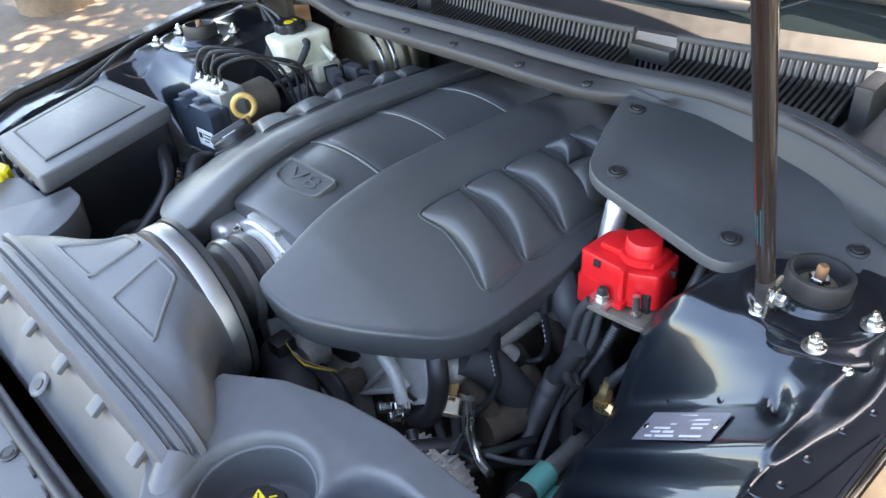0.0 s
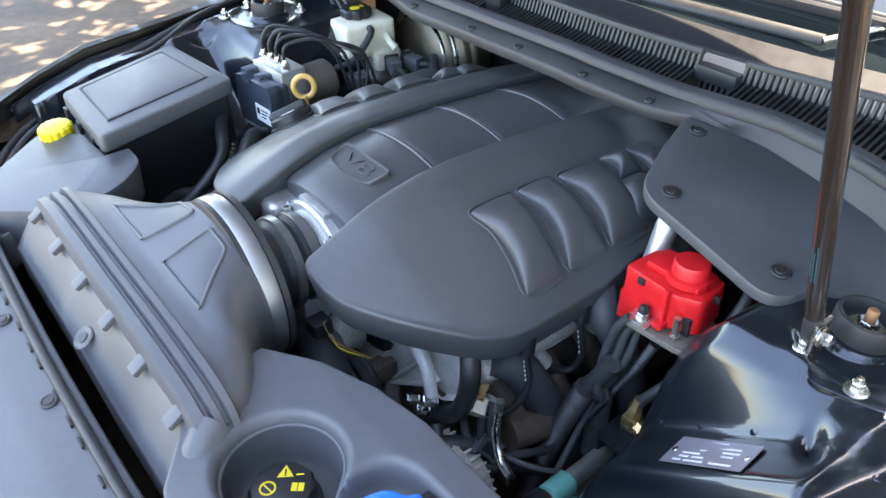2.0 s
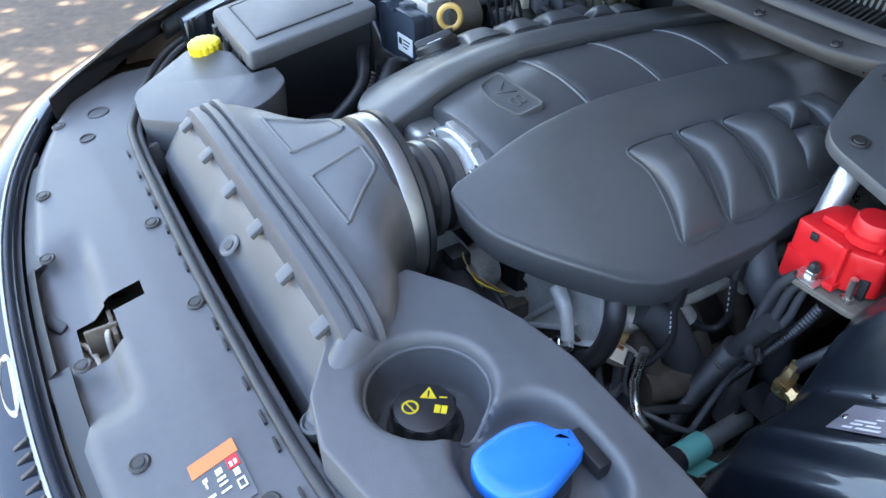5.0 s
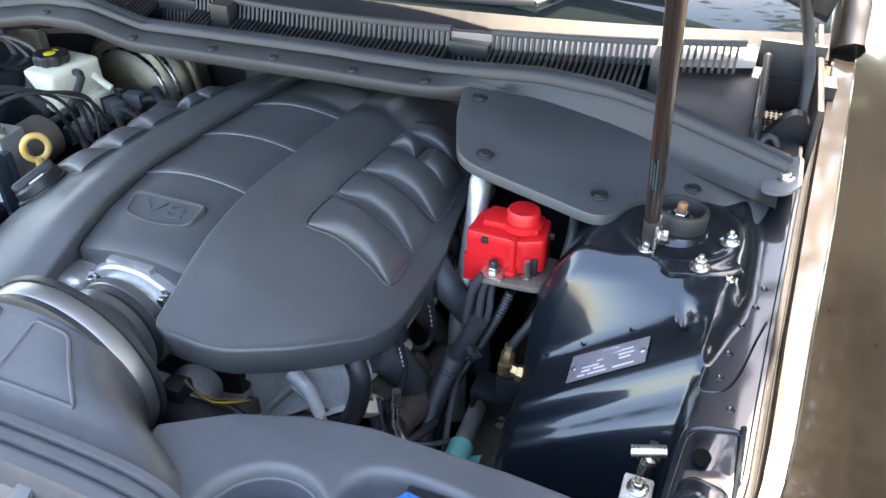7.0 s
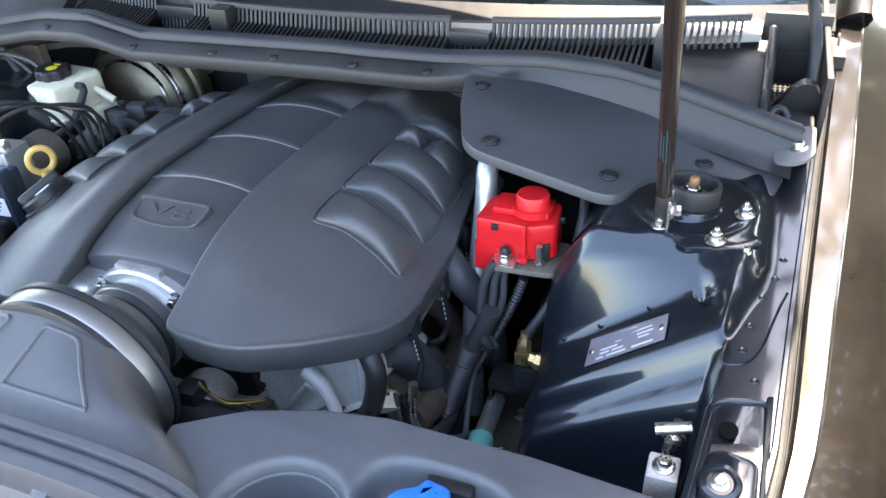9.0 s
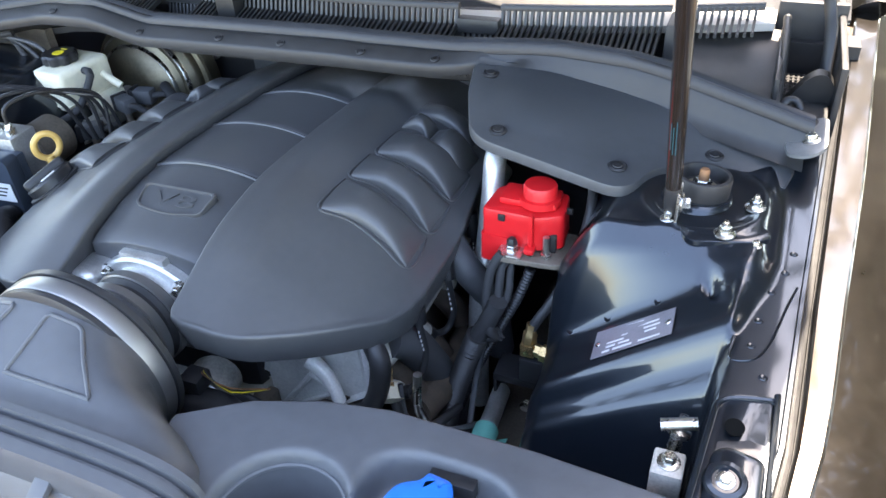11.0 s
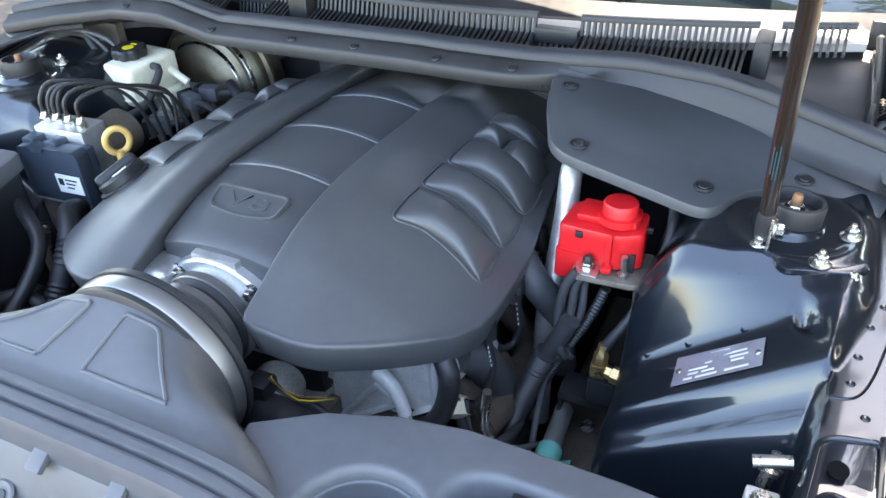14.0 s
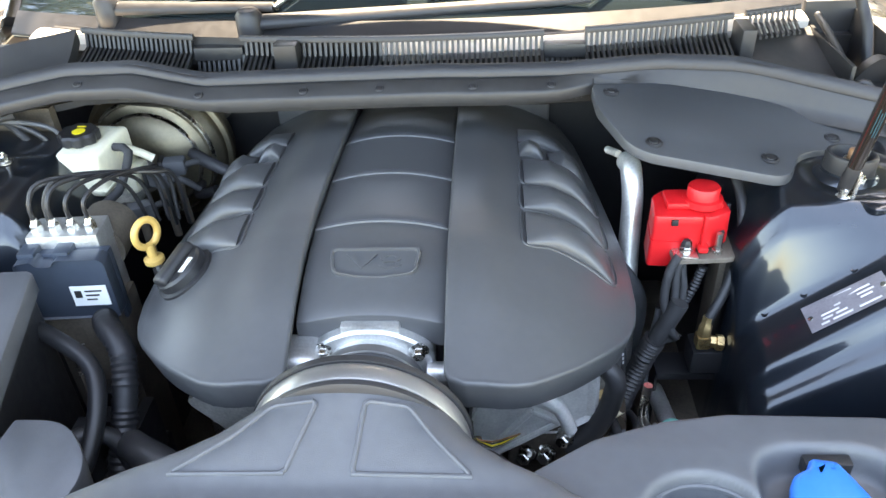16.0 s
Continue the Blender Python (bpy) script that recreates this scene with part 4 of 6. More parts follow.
# ---- panel over the radiator, seal and nose ----
def plate_z(x, y):
    return lerp(y, (-0.60, 0.718), (-0.47, 0.746), (-0.42, 0.750), (-0.2, 0.75)) - 0.10 * max(0, abs(x) - 0.34) ** 1.3


def nose_y(x):
    return -0.603 + 0.56 * abs(x) ** 2.6


def radiator_panel():
    name = thing("radiator_cover", (0, -0.5, 0.7), "grey plastic panel over the radiator with push pins and latch opening", "cover panel")
    us = sorted(set([round(v, 4) for v in steps(-0.58, 0.58, 58)] + [-0.036, -0.030, -0.011, 0.036]))
    vs = steps(0, 1, 24)

    def f(u, v):
        back = lerp(abs(u), (0, -0.428), (0.30, -0.425), (0.40, -0.408), (0.50, -0.362), (0.58, -0.312))
        front = nose_y(u) + 0.012
        y = back + (front - back) * v
        z = plate_z(u, y)
        if abs(u + 0.02) < 0.145 and v > 0.55:
            z -= 0.016 * min(1, (v - 0.55) / 0.12) * min(1, (0.145 - abs(u + 0.02)) / 0.02)
        if v > 0.88:
            z -= 0.012 * (v - 0.88) / 0.12
        return Vector((u, y, z))
    cut = lambda u, v: (-0.030 < u < 0.036 and 0.54 < v < 0.80) or (-0.036 < u < -0.011 and 0.33 < v < 0.58)
    part("panel", surface(us, vs, f, [(0.001, -0.002), (0.001, -0.03)], bottom=False, skip=cut), PLASTIC, name, smooth=45)
    part("front_step", surface(steps(-0.42, 0.42, 40), [0, 1], lambda u, v: Vector((u, nose_y(u) + 0.006 - 0.014 * v, plate_z(u, nose_y(u)) - 0.006 - 0.004 * v)), [(0, -0.02)]), BLACK, name)
    for x, y in ((-0.124, -0.445), (0.038, -0.441), (0.045, -0.559), (-0.150, -0.563), (0.192, -0.538), (-0.282, -0.547), (-0.450, -0.500), (0.296, -0.458)):
        u = plate_z(x, y)
        put("push_pin", GREY_PIN, pose(x, y, u + 0.0002, 6) @ Matrix.Diagonal((0.95, 0.95, 0.9, 1)), name)
    for x, y, r in ((-0.444, -0.445, 0.016), (-0.374, -0.472, 0.011)):
        # Raised black discs stand in for the shade within round openings.
        part("opening", lathe([(r, 0.0), (r, 0.0022), (r * 0.85, 0.0026), (r * 0.8, 0.0012), (0.0005, 0.0012)], pose(x, y, plate_z(x, y) - 0.0006, 6), 28), BLACK, name)
    # dark strips along the front lip, on both sides of the latch
    for x0, x1, w0, w1 in ((-0.375, -0.150, 0.018, 0.020), (-0.150, 0.030, 0.010, 0.010), (0.030, 0.330, 0.022, 0.022)):
        part("dark_strip", surface(steps(x0, x1, 14), [0, 1], lambda u, v: Vector((u, nose_y(u) + 0.010 + v * (w0 + (w1 - w0) * (u - x0) / (x1 - x0)), plate_z(u, nose_y(u)) - 0.006 + 0.0085 * v)), [(0, -0.012)]), BLACK, name, "black strip along the front lip")
    slot = [(p[0], p[1]) for p in rounded([(-0.075, -0.590), (-0.075, -0.577), (-0.040, -0.562), (-0.034, -0.572)], 0.005)]
    part("slot", slab(slot, lambda x, y: plate_z(x, y) - 0.0125, [(0, 0.006), (0, 0.001), (0.001, 0)]), BLACK, name)
    return name


radiator_panel()


def latch():
    name = thing("bonnet_latch", (-0.02, -0.53, 0.62), "dusty steel bonnet latch inside the panel opening", "latch")
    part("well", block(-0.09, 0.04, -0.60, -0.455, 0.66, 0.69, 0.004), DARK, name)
    part("hook", tube([(0.004, -0.532, 0.690), (0.002, -0.530, 0.716), (-0.006, -0.526, 0.722), (-0.014, -0.520, 0.716)], 0.0032), GRIMY_ALU, name)
    part("lever", block(-0.004, 0.000, -0.550, -0.505, 0.69, 0.728, 0.0015), DARK, name)
    part("catch", block(-0.030, 0.012, -0.524, -0.519, 0.69, 0.724, 0.0015), DARK, name)
    part("spring", tube([(-0.03, -0.56, 0.69), (-0.01, -0.55, 0.696), (0.030, -0.545, 0.690)], 0.004, 8, 0.004, 0.0014), GRIMY_ALU, name)


latch()


def info_sticker():
    name = thing("service_sticker", (0.235, -0.485, 0.743), "dark service sticker with an orange band and small print", "sticker")
    o, ax, ay = Vector((0.224, -0.505, 0)), Vector((0.050, 0.001, 0)), Vector((-0.004, 0.041, 0))

    def quad(a0, a1, b0, b1, lift):
        bm = bmesh.new()
        pts = [o + ax * a + ay * b for a, b in ((a0, b0), (a1, b0), (a1, b1), (a0, b1))]
        lo = [bm.verts.new((p.x, p.y, plate_z(p.x, p.y) + lift)) for p in pts]
        hi = [bm.verts.new(v.co + Vector((0, 0, 0.0006))) for v in lo]
        bm.faces.new(hi)
        bm.faces.new(lo[::-1])
        for i in range(4):
            bm.faces.new((lo[i], lo[(i + 1) % 4], hi[(i + 1) % 4], hi[i]))
        return bm
    part("backing", quad(0, 1.25, 0, 1, 0.0012), PLASTIC, name)
    part("red_square", quad(0.32, 0.56, 0.70, 0.95, 0.0016), RED, name)
    part("orange_band", quad(0, 0.30, 0, 1, 0.0019), ORANGE, name)
    for a0, a1, b0, b1 in ((0.42, 0.50, 0.16, 0.26), (0.44, 0.62, 0.18, 0.22), (0.78, 0.84, 0.12, 0.30), (0.40, 0.52, 0.44, 0.58), (0.58, 0.64, 0.42, 0.60), (0.70, 0.74, 0.42, 0.60), (0.84, 0.88, 0.40, 0.62), (0.42, 0.52, 0.74, 0.80), (0.42, 0.52, 0.84, 0.90), (0.60, 0.74, 0.76, 0.88), (0.82, 1.02, 0.74, 0.77), (0.82, 1.02, 0.88, 0.91), (0.82, 0.85, 0.74, 0.91), (0.99, 1.02, 0.74, 0.91), (1.10, 1.20, 0.10, 0.44)):
        part("printed_mark", quad(a0, a1, b0, b1, 0.0019), PRINT_WHITE, name)


info_sticker()
seal_pts = [(0.78, -0.12, 0.79), (0.66, -0.262, 0.760), (0.52, -0.352, 0.750), (0.40, -0.402, 0.750), (0.30, -0.420, 0.752), (0.10, -0.426, 0.753)]
seal_pts = [(min(x, 0.645), y, z) for x, y, z in seal_pts]
seal_pts = seal_pts + [(-0.10, -0.426, 0.753), (-0.32, -0.420, 0.751), (-0.40, -0.402, 0.748), (-0.52, -0.350, 0.748), (-0.60, -0.29, 0.752), (-0.64, -0.20, 0.77)]
seal = thing("bonnet_seal", (0, -0.426, 0.74), "black rubber bonnet seal along the front of the bay", "seal")
part("bead", tube(seal_pts, 0.0058, 10, 0.02), RUBBER, seal)
part("carrier", tube([(x, y + 0.0085, z - 0.006) for x, y, z in seal_pts], 0.0052, 8, 0.02), PLASTIC, seal)
for i in range(14):
    x = -0.30 + 0.045 * i + (0.012 if i % 3 else 0)
    part("tab", block(x, x + 0.016, -0.4355, -0.4325, 0.748, 0.7530, 0.0008), BLACK, seal)


def bumper():
    name = thing("front_bumper", (0, -0.62, 0.3), "dark glossy painted bumper skin and grille edge", "bumper")
    prof = [(0.002, -0.012), (0.0, -0.006), (-0.004, -0.002), (-0.010, -0.002), (-0.025, -0.005), (-0.045, -0.011), (-0.065, -0.021), (-0.083, -0.037), (-0.097, -0.060), (-0.106, -0.10), (-0.11, -0.25), (-0.11, -0.52), (-0.03, -0.52), (-0.03, -0.10), (-0.01, -0.05)]
    rows = []
    for x in steps(-0.80, 0.80, 50):
        rows.append([Vector((x * (1 - 0.2 * a), nose_y(x) + a, plate_z(x, nose_y(x)) + 0.004 + b)) for a, b in prof])
    part("skin", loft(rows, True, True), NOSE, name, smooth=60)
    # Added bright strip stands in for sunlit ground mirrored along the lip.
    strip = [[Vector((x, nose_y(x) - 0.012 + a, plate_z(x, nose_y(x)) + 0.003 + b)) for a, b in ((0, -0.001), (-0.001, 0.0015), (-0.004, 0.0013), (-0.005, -0.001))] for x in steps(-0.5, 0.5, 40)]
    part("lip_glint", loft(strip, True, True), BAND, name)
    # plain oval emblem in a bright frame, and the grille slats beside it
    em = Matrix.Translation((0.022, nose_y(0.022) - 0.022, plate_z(0.030, -0.6) - 0.002)) @ turn_z((0, -0.32, 0.95))
    part("emblem", lathe([(0.030, -0.006), (0.033, 0.0), (0.031, 0.004), (0.027, 0.005), (0.025, 0.002), (0.0005, 0.002)], em @ Matrix.Diagonal((1.45, 0.30, 0.7, 1)), 36), BAND, name, "plain bright oval emblem")
    for k in range(7):
        x = 0.105 + 0.018 * k
        part("grille_slat", block(-0.0022, 0.0022, -0.008, 0.008, -0.004, 0.005, 0.001, m=Matrix.Translation((x, nose_y(x) - 0.022, plate_z(x, -0.6) - 0.002)) @ turn_z((0, -0.5, 0.85))), BLACK, name)


bumper()


# ---- coolant and washer corner ----
REC = Vector((0.290, -0.312))
BLUE_C = Vector((0.392, -0.284))


def pod_top(x, y):
    z = 0.797 - 0.02 * max(0, x - 0.33) - 0.08 * max(0, y + 0.23) + 0.10 * min(0, y + 0.36)
    d = (Vector((x, y)) - REC).length
    k = 1 / (1 + math.exp((d - 0.0515) / 0.0016))
    z -= 0.060 * k
    qx, qy = abs(x - 0.400) / 0.060, abs(y + 0.280) / 0.052
    e = (qx ** 3.2 + qy ** 3.2) ** (1 / 3.2)
    k2 = 1 / (1 + math.exp((e - 1.0) / 0.035))
    z -= 0.030 * k2 * (1 - k)
    return z


def coolant_cover():
    name = thing("coolant_tank_cover", (0.37, -0.3, 0.70), "grey moulded plastic cover with round and square filler recesses", "cover panel")

    def back(x):
        return lerp(x, (0.155, -0.258), (0.21, -0.222), (0.27, -0.200), (0.33, -0.190), (0.46, -0.190), (0.60, -0.200))

    def front(x):
        return lerp(x, (0.155, -0.262), (0.165, -0.30), (0.20, -0.36), (0.25, -0.398), (0.30, -0.410), (0.40, -0.392), (0.52, -0.340), (0.60, -0.29))
    us = [0.155 + 0.435 * (i / 150) for i in range(151)]
    vs = steps(0, 1, 76)
    part("panel", surface(us, vs, lambda u, v: Vector((u, front(u) + (back(u) - front(u)) * v, pod_top(u, front(u) + (back(u) - front(u)) * v))), [(0.0012, -0.0008), (0.002, -0.003), (0.002, -0.075)]), PLASTIC, name, smooth=60)
    ring = [(REC.x + 0.0535 * math.cos(a), REC.y + 0.0535 * math.sin(a)) for a in steps(0, 2 * math.pi, 40)]
    part("round_lip", tube([(x, y, pod_top(x, y) - 0.0008) for x, y in ring], 0.0024, 8, 0.01), PLASTIC, name)
    part("cap_seat", lathe([(0.046, -0.002), (0.046, 0.003), (0.043, 0.005), (0.0005, 0.005)], pose(REC.x, REC.y, 0.7355), 36), PLASTIC, name)
    return name


coolant_cover()


def coolant_cap():
    name = thing("coolant_filler", (REC.x, REC.y, 0.735), "ribbed black coolant cap with yellow warning symbols", "cap")
    m = pose(REC.x - 0.001, REC.y - 0.003, 0.736, 0, 0, 0) @ Matrix.Diagonal((0.84, 0.84, 1, 1))
    part("collar", lathe([(0.040, -0.002), (0.040, 0.008), (0.037, 0.010), (0.0005, 0.010)], m, 32), BLACK, name)
    part("cap", lobed([(0.033, 0.004), (0.0355, 0.007), (0.0355, 0.026), (0.033, 0.0295)], 10, 0.0045, m), BLACK, name, smooth=35)
    part("top", lathe([(0.0318, 0.0285), (0.0315, 0.0305), (0.0290, 0.0316), (0.0005, 0.0316)], m, 40), BLACK, name)
    tri = bmesh.new()
    a = [Vector((0.010 * math.cos(t), 0.010 * math.sin(t), 0)) for t in (math.pi / 2, math.pi * 7 / 6, math.pi * 11 / 6)]
    mm = m @ pose(-0.011, 0.011, 0.0317, 0, 0, 55)
    loft([[mm @ p for p in a], [mm @ (p + Vector((0, 0, 0.0004))) for p in a]], bm=tri)
    part("warning_triangle", tri, YELLOW, name)
    part("warning_mark", block(-0.0009, 0.0009, -0.0022, 0.0048, 0.0004, 0.0007, 0, m=mm), PRINT, name)
    part("warning_mark", block(-0.0009, 0.0009, -0.0040, -0.0030, 0.0004, 0.0007, 0, m=mm), PRINT, name)
    part("warning_ring", lathe([(0.0068, 0), (0.0088, 0), (0.0088, 0.0004), (0.0068, 0.0004)], m @ pose(-0.006, -0.013, 0.0317), 28, cap=False), YELLOW, name)
    part("warning_bar", block(-0.007, 0.007, -0.0008, 0.0008, 0, 0.0004, 0, m=m @ pose(-0.006, -0.013, 0.0317, 0, 0, 10)), YELLOW, name)
    for dx in (-0.0035, 0.0035):
        part("book_symbol", block(dx - 0.003, dx + 0.003, -0.005, 0.005, 0, 0.0004, 0, m=m @ pose(0.012, 0.012, 0.0317, 0, 0, 50)), YELLOW, name)
    part("printed_line", block(-0.0008, 0.0008, -0.004, 0.004, 0, 0.0004, 0, m=m @ pose(0.000, 0.022, 0.0317, 0, 0, -35)), YELLOW, name)


coolant_cap()


def washer_cap():
    name = thing("washer_filler", (BLUE_C.x, BLUE_C.y, 0.765), "bright blue washer filler cap with a hinge tab", "cap")
    part("neck", lathe([(0.034, -0.012), (0.034, 0.012), (0.0005, 0.012)], pose(0.394, -0.284, 0.768), 30), BLACK, name)
    pts = [(p[0], p[1]) for p in rounded([(0.366, -0.320), (0.359, -0.279), (0.366, -0.256), (0.382, -0.248), (0.386, -0.238), (0.407, -0.241), (0.412, -0.252), (0.418, -0.268), (0.426, -0.290), (0.416, -0.318), (0.390, -0.328)], [0.02, 0.016, 0.01, 0.004, 0.004, 0.004, 0.005, 0.008, 0.016, 0.018, 0.016])]
    part("lid", slab(pts, lambda x, y: 0.797 + 0.003 * math.exp(-((x - 0.392) ** 2 + (y + 0.285) ** 2) / 0.0006), [(0.002, 0.016), (0, 0.015), (0, 0.005), (0.0015, 0.0018), (0.005, 0.0003), (0.012, -0.0008)]), BLUE, name, smooth=50)
    part("hinge", block(0.384, 0.424, -0.240, -0.228, 0.772, 0.788, 0.002), BLACK, name)


washer_cap()


# ---- the other front corner: tank cover, yellow cap, fuse box ----
def side_tank_cover():
    name = thing("washer_tank_cover", (-0.45, -0.3, 0.70), "plain grey plastic corner cover with a rounded end", "cover panel")
    def back(x):
        return lerp(x, (-0.64, -0.20), (-0.44, -0.190), (-0.40, -0.195), (-0.37, -0.208), (-0.348, -0.232), (-0.335, -0.265), (-0.330, -0.33))
    def front(x):
        return lerp(x, (-0.64, -0.22), (-0.58, -0.31), (-0.50, -0.36), (-0.40, -0.398), (-0.33, -0.405))
    part("lower_panel", surface(steps(-0.64, -0.33, 40), steps(0, 1, 16), lambda u, v: Vector((u, front(u) + (back(u) - front(u)) * v, 0.738 + 0.030 * (v - 0.3) + 0.03 * (u + 0.4))), [(0.002, -0.002), (0.003, -0.05)]), PLASTIC, name, smooth=60)
    shape = [(p[0], p[1]) for p in rounded([(-0.475, -0.292), (-0.400, -0.248), (-0.318, -0.246), (-0.312, -0.214), (-0.262, -0.214), (-0.222, -0.262), (-0.255, -0.335), (-0.34, -0.402), (-0.42, -0.395)], [0.02, 0.01, 0.002, 0.004, 0.026, 0.026, 0.01, 0.01, 0.02])]
    part("panel", slab(shape, lambda x, y: lerp(y, (-0.41, 0.768), (-0.33, 0.785), (-0.26, 0.806), (-0.2, 0.812)), [(0.003, 0.05), (0, 0.004), (0.001, 0.001), (0.004, 0)]), PLASTIC, name)


side_tank_cover()
ycap = thing("yellow_cap", (-0.444, -0.274, 0.78), "yellow ribbed plastic filler cap", "cap")
part("cap", lobed([(0.026, 0.0), (0.027, 0.002), (0.027, 0.016), (0.024, 0.019), (0.010, 0.0205)], 14, 0.0022, pose(-0.444, -0.274, 0.794, 4) @ Matrix.Diagonal((0.92, 0.92, 1, 1))), YELLOW, ycap, smooth=35)
part("neck", lathe([(0.022, -0.02), (0.022, 0.004)], pose(-0.444, -0.274, 0.792)), BLACK, ycap)


def fuse_box():
    name = thing("fuse_box", (-0.45, -0.13, 0.70), "grey plastic fuse box with a recessed lid", "fuse box")
    q = [(-0.585, -0.035), (-0.382, -0.018), (-0.322, -0.245), (-0.512, -0.240)]
    out = [(p[0], p[1]) for p in rounded(q, 0.012)]
    top = lambda x, y: 0.832 + 0.02 * (y + 0.13)
    part("lid", slab(out, top, [(0.002, 0.024), (0.0, 0.023), (0.0, 0.004), (0.0015, 0.0012), (0.005, 0.0)]), PLASTIC, name)
    c = Vector((-0.45, -0.135))
    inn = [(c.x + (x - c.x) * 0.72 - 0.01, c.y + (y - c.y) * 0.74) for x, y in out]
    part("lid_groove", tube([(x, y, top(x, y) + 0.0002) for x, y in inn + inn[:1]], 0.0016, 6, 0.01), BLACK, name)
    part("lid_panel", slab([(c.x + (x - c.x) * 0.99 - 0.0, c.y + (y - c.y) * 0.99) for x, y in inn], top, [(0, 0.004), (0, -0.0006), (0.002, -0.0014)]), PLASTIC, name)
    body = [(c.x + (x - c.x) * 0.94, c.y + (y - c.y) * 0.94) for x, y in out]
    part("body", slab(body, top, [(0, 0.32), (0, 0.02)]), BLACK, name)
    for k in range(3):
        part("latch_tab", block(-0.50 + 0.06 * k, -0.485 + 0.06 * k, -0.246, -0.240, 0.795, 0.812, 0.001), BLACK, name)


fuse_box()


# ---- brake hardware ----
def abs_unit():
    name = thing("abs_unit", (-0.375, 0.04, 0.70), "anti-lock brake unit with dark plastic controller and alloy valve block", "brake unit")
    pts = [(-0.052, -0.05), (-0.052, 0.030), (-0.030, 0.034), (-0.026, 0.026), (-0.008, 0.026), (-0.004, 0.034), (0.046, 0.034), (0.052, 0.028), (0.052, -0.05)]
    m = pose(-0.372, 0.010, 0.792, 0, 0, 4)
    outline = rounded(pts, 0.004, 3)
    bm = loft([[m @ Vector((p[0] * k, y, p[1] * k)) for p in outline] for y, k in ((0.0, 0.97), (-0.003, 1.0), (0.018, 1.0), (0.02, 0.98))], True, True)
    part("controller", bm, CONTROLLER, name, "black plastic controller housing with a painted-in sky tint")
    part("controller_rim", block(-0.05, 0.05, 0.018, 0.034, -0.07, 0.030, 0.004, m=m), CONTROLLER, name)
    part("label", block(0.004, 0.046, -0.0042, -0.003, -0.030, -0.002, 0.0, m=m), WHITE, name, "white printed label")
    part("label_code", block(0.008, 0.016, -0.0048, -0.0042, -0.018, -0.008, 0.0, m=m), PRINT, name)
    for k in range(3):
        part("printed_line", block(0.020, 0.040 - 0.004 * k, -0.0048, -0.0042, -0.010 - 0.006 * k, -0.008 - 0.006 * k, 0.0, m=m), PRINT, name)
    block_part = part("valve_block", block(-0.046, 0.038, 0.030, 0.075, -0.06, 0.046, 0.003, m=m), ALU, name, "machined alloy valve block")
    part("motor", lathe([(0.034, 0), (0.034, 0.06), (0.028, 0.066), (0.0006, 0.066)], m @ Matrix.Translation((0.012, 0.070, 0.0)) @ turn_z((0, 1, 0)), 28), DARK, name)
    for k in range(4):
        part("port_nut", lathe([(0.0075, 0), (0.0075, 0.008), (0.005, 0.010), (0.004, 0.016)], m @ pose(-0.036 + 0.021 * k, 0.046, 0.046), 6), STEEL, block_part)
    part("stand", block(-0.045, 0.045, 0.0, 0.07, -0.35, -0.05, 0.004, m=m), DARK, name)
    for x in (-0.040, 0.0):
        part("plug", block(x - 0.010, x + 0.010, 0.008, 0.034, 0.020, 0.038, 0.003, m=m), CONTROLLER, name)
    return m


am = abs_unit()
for k in range(4):
    p = am @ Vector((-0.036 + 0.021 * k, 0.046, 0.058))
    q = [p, p + Vector((0, 0.002, 0.022)), p + Vector((0.008, 0.020, 0.040 - 0.003 * k)), p + Vector((0.045 - 0.006 * k, 0.055, 0.030)), p + Vector((0.075 - 0.008 * k, 0.085 + 0.01 * k, 0.0)), p + Vector((0.080 - 0.008 * k, 0.11, -0.07))]
    ob = solo("brake_line", tube(q, 0.0027, 8, 0.006), BLACK, "thin black steel brake line arching from the valve block", "brake line", "brake lines")
for k in range(2):
    p = am @ Vector((-0.046 + 0.018 * k, 0.062, 0.02))
    q = [p, p + Vector((-0.004, 0.010, 0.050)), p + Vector((0.02, 0.03, 0.066 + 0.006 * k)), p + Vector((0.10, 0.07, 0.055)), p + Vector((0.12, 0.10, 0.03)), p + Vector((0.11, 0.13, -0.06))]
    solo("brake_line", tube(q, 0.0027, 8, 0.006), BLACK, "thin black steel brake line arching from the valve block", "brake line", "brake lines")


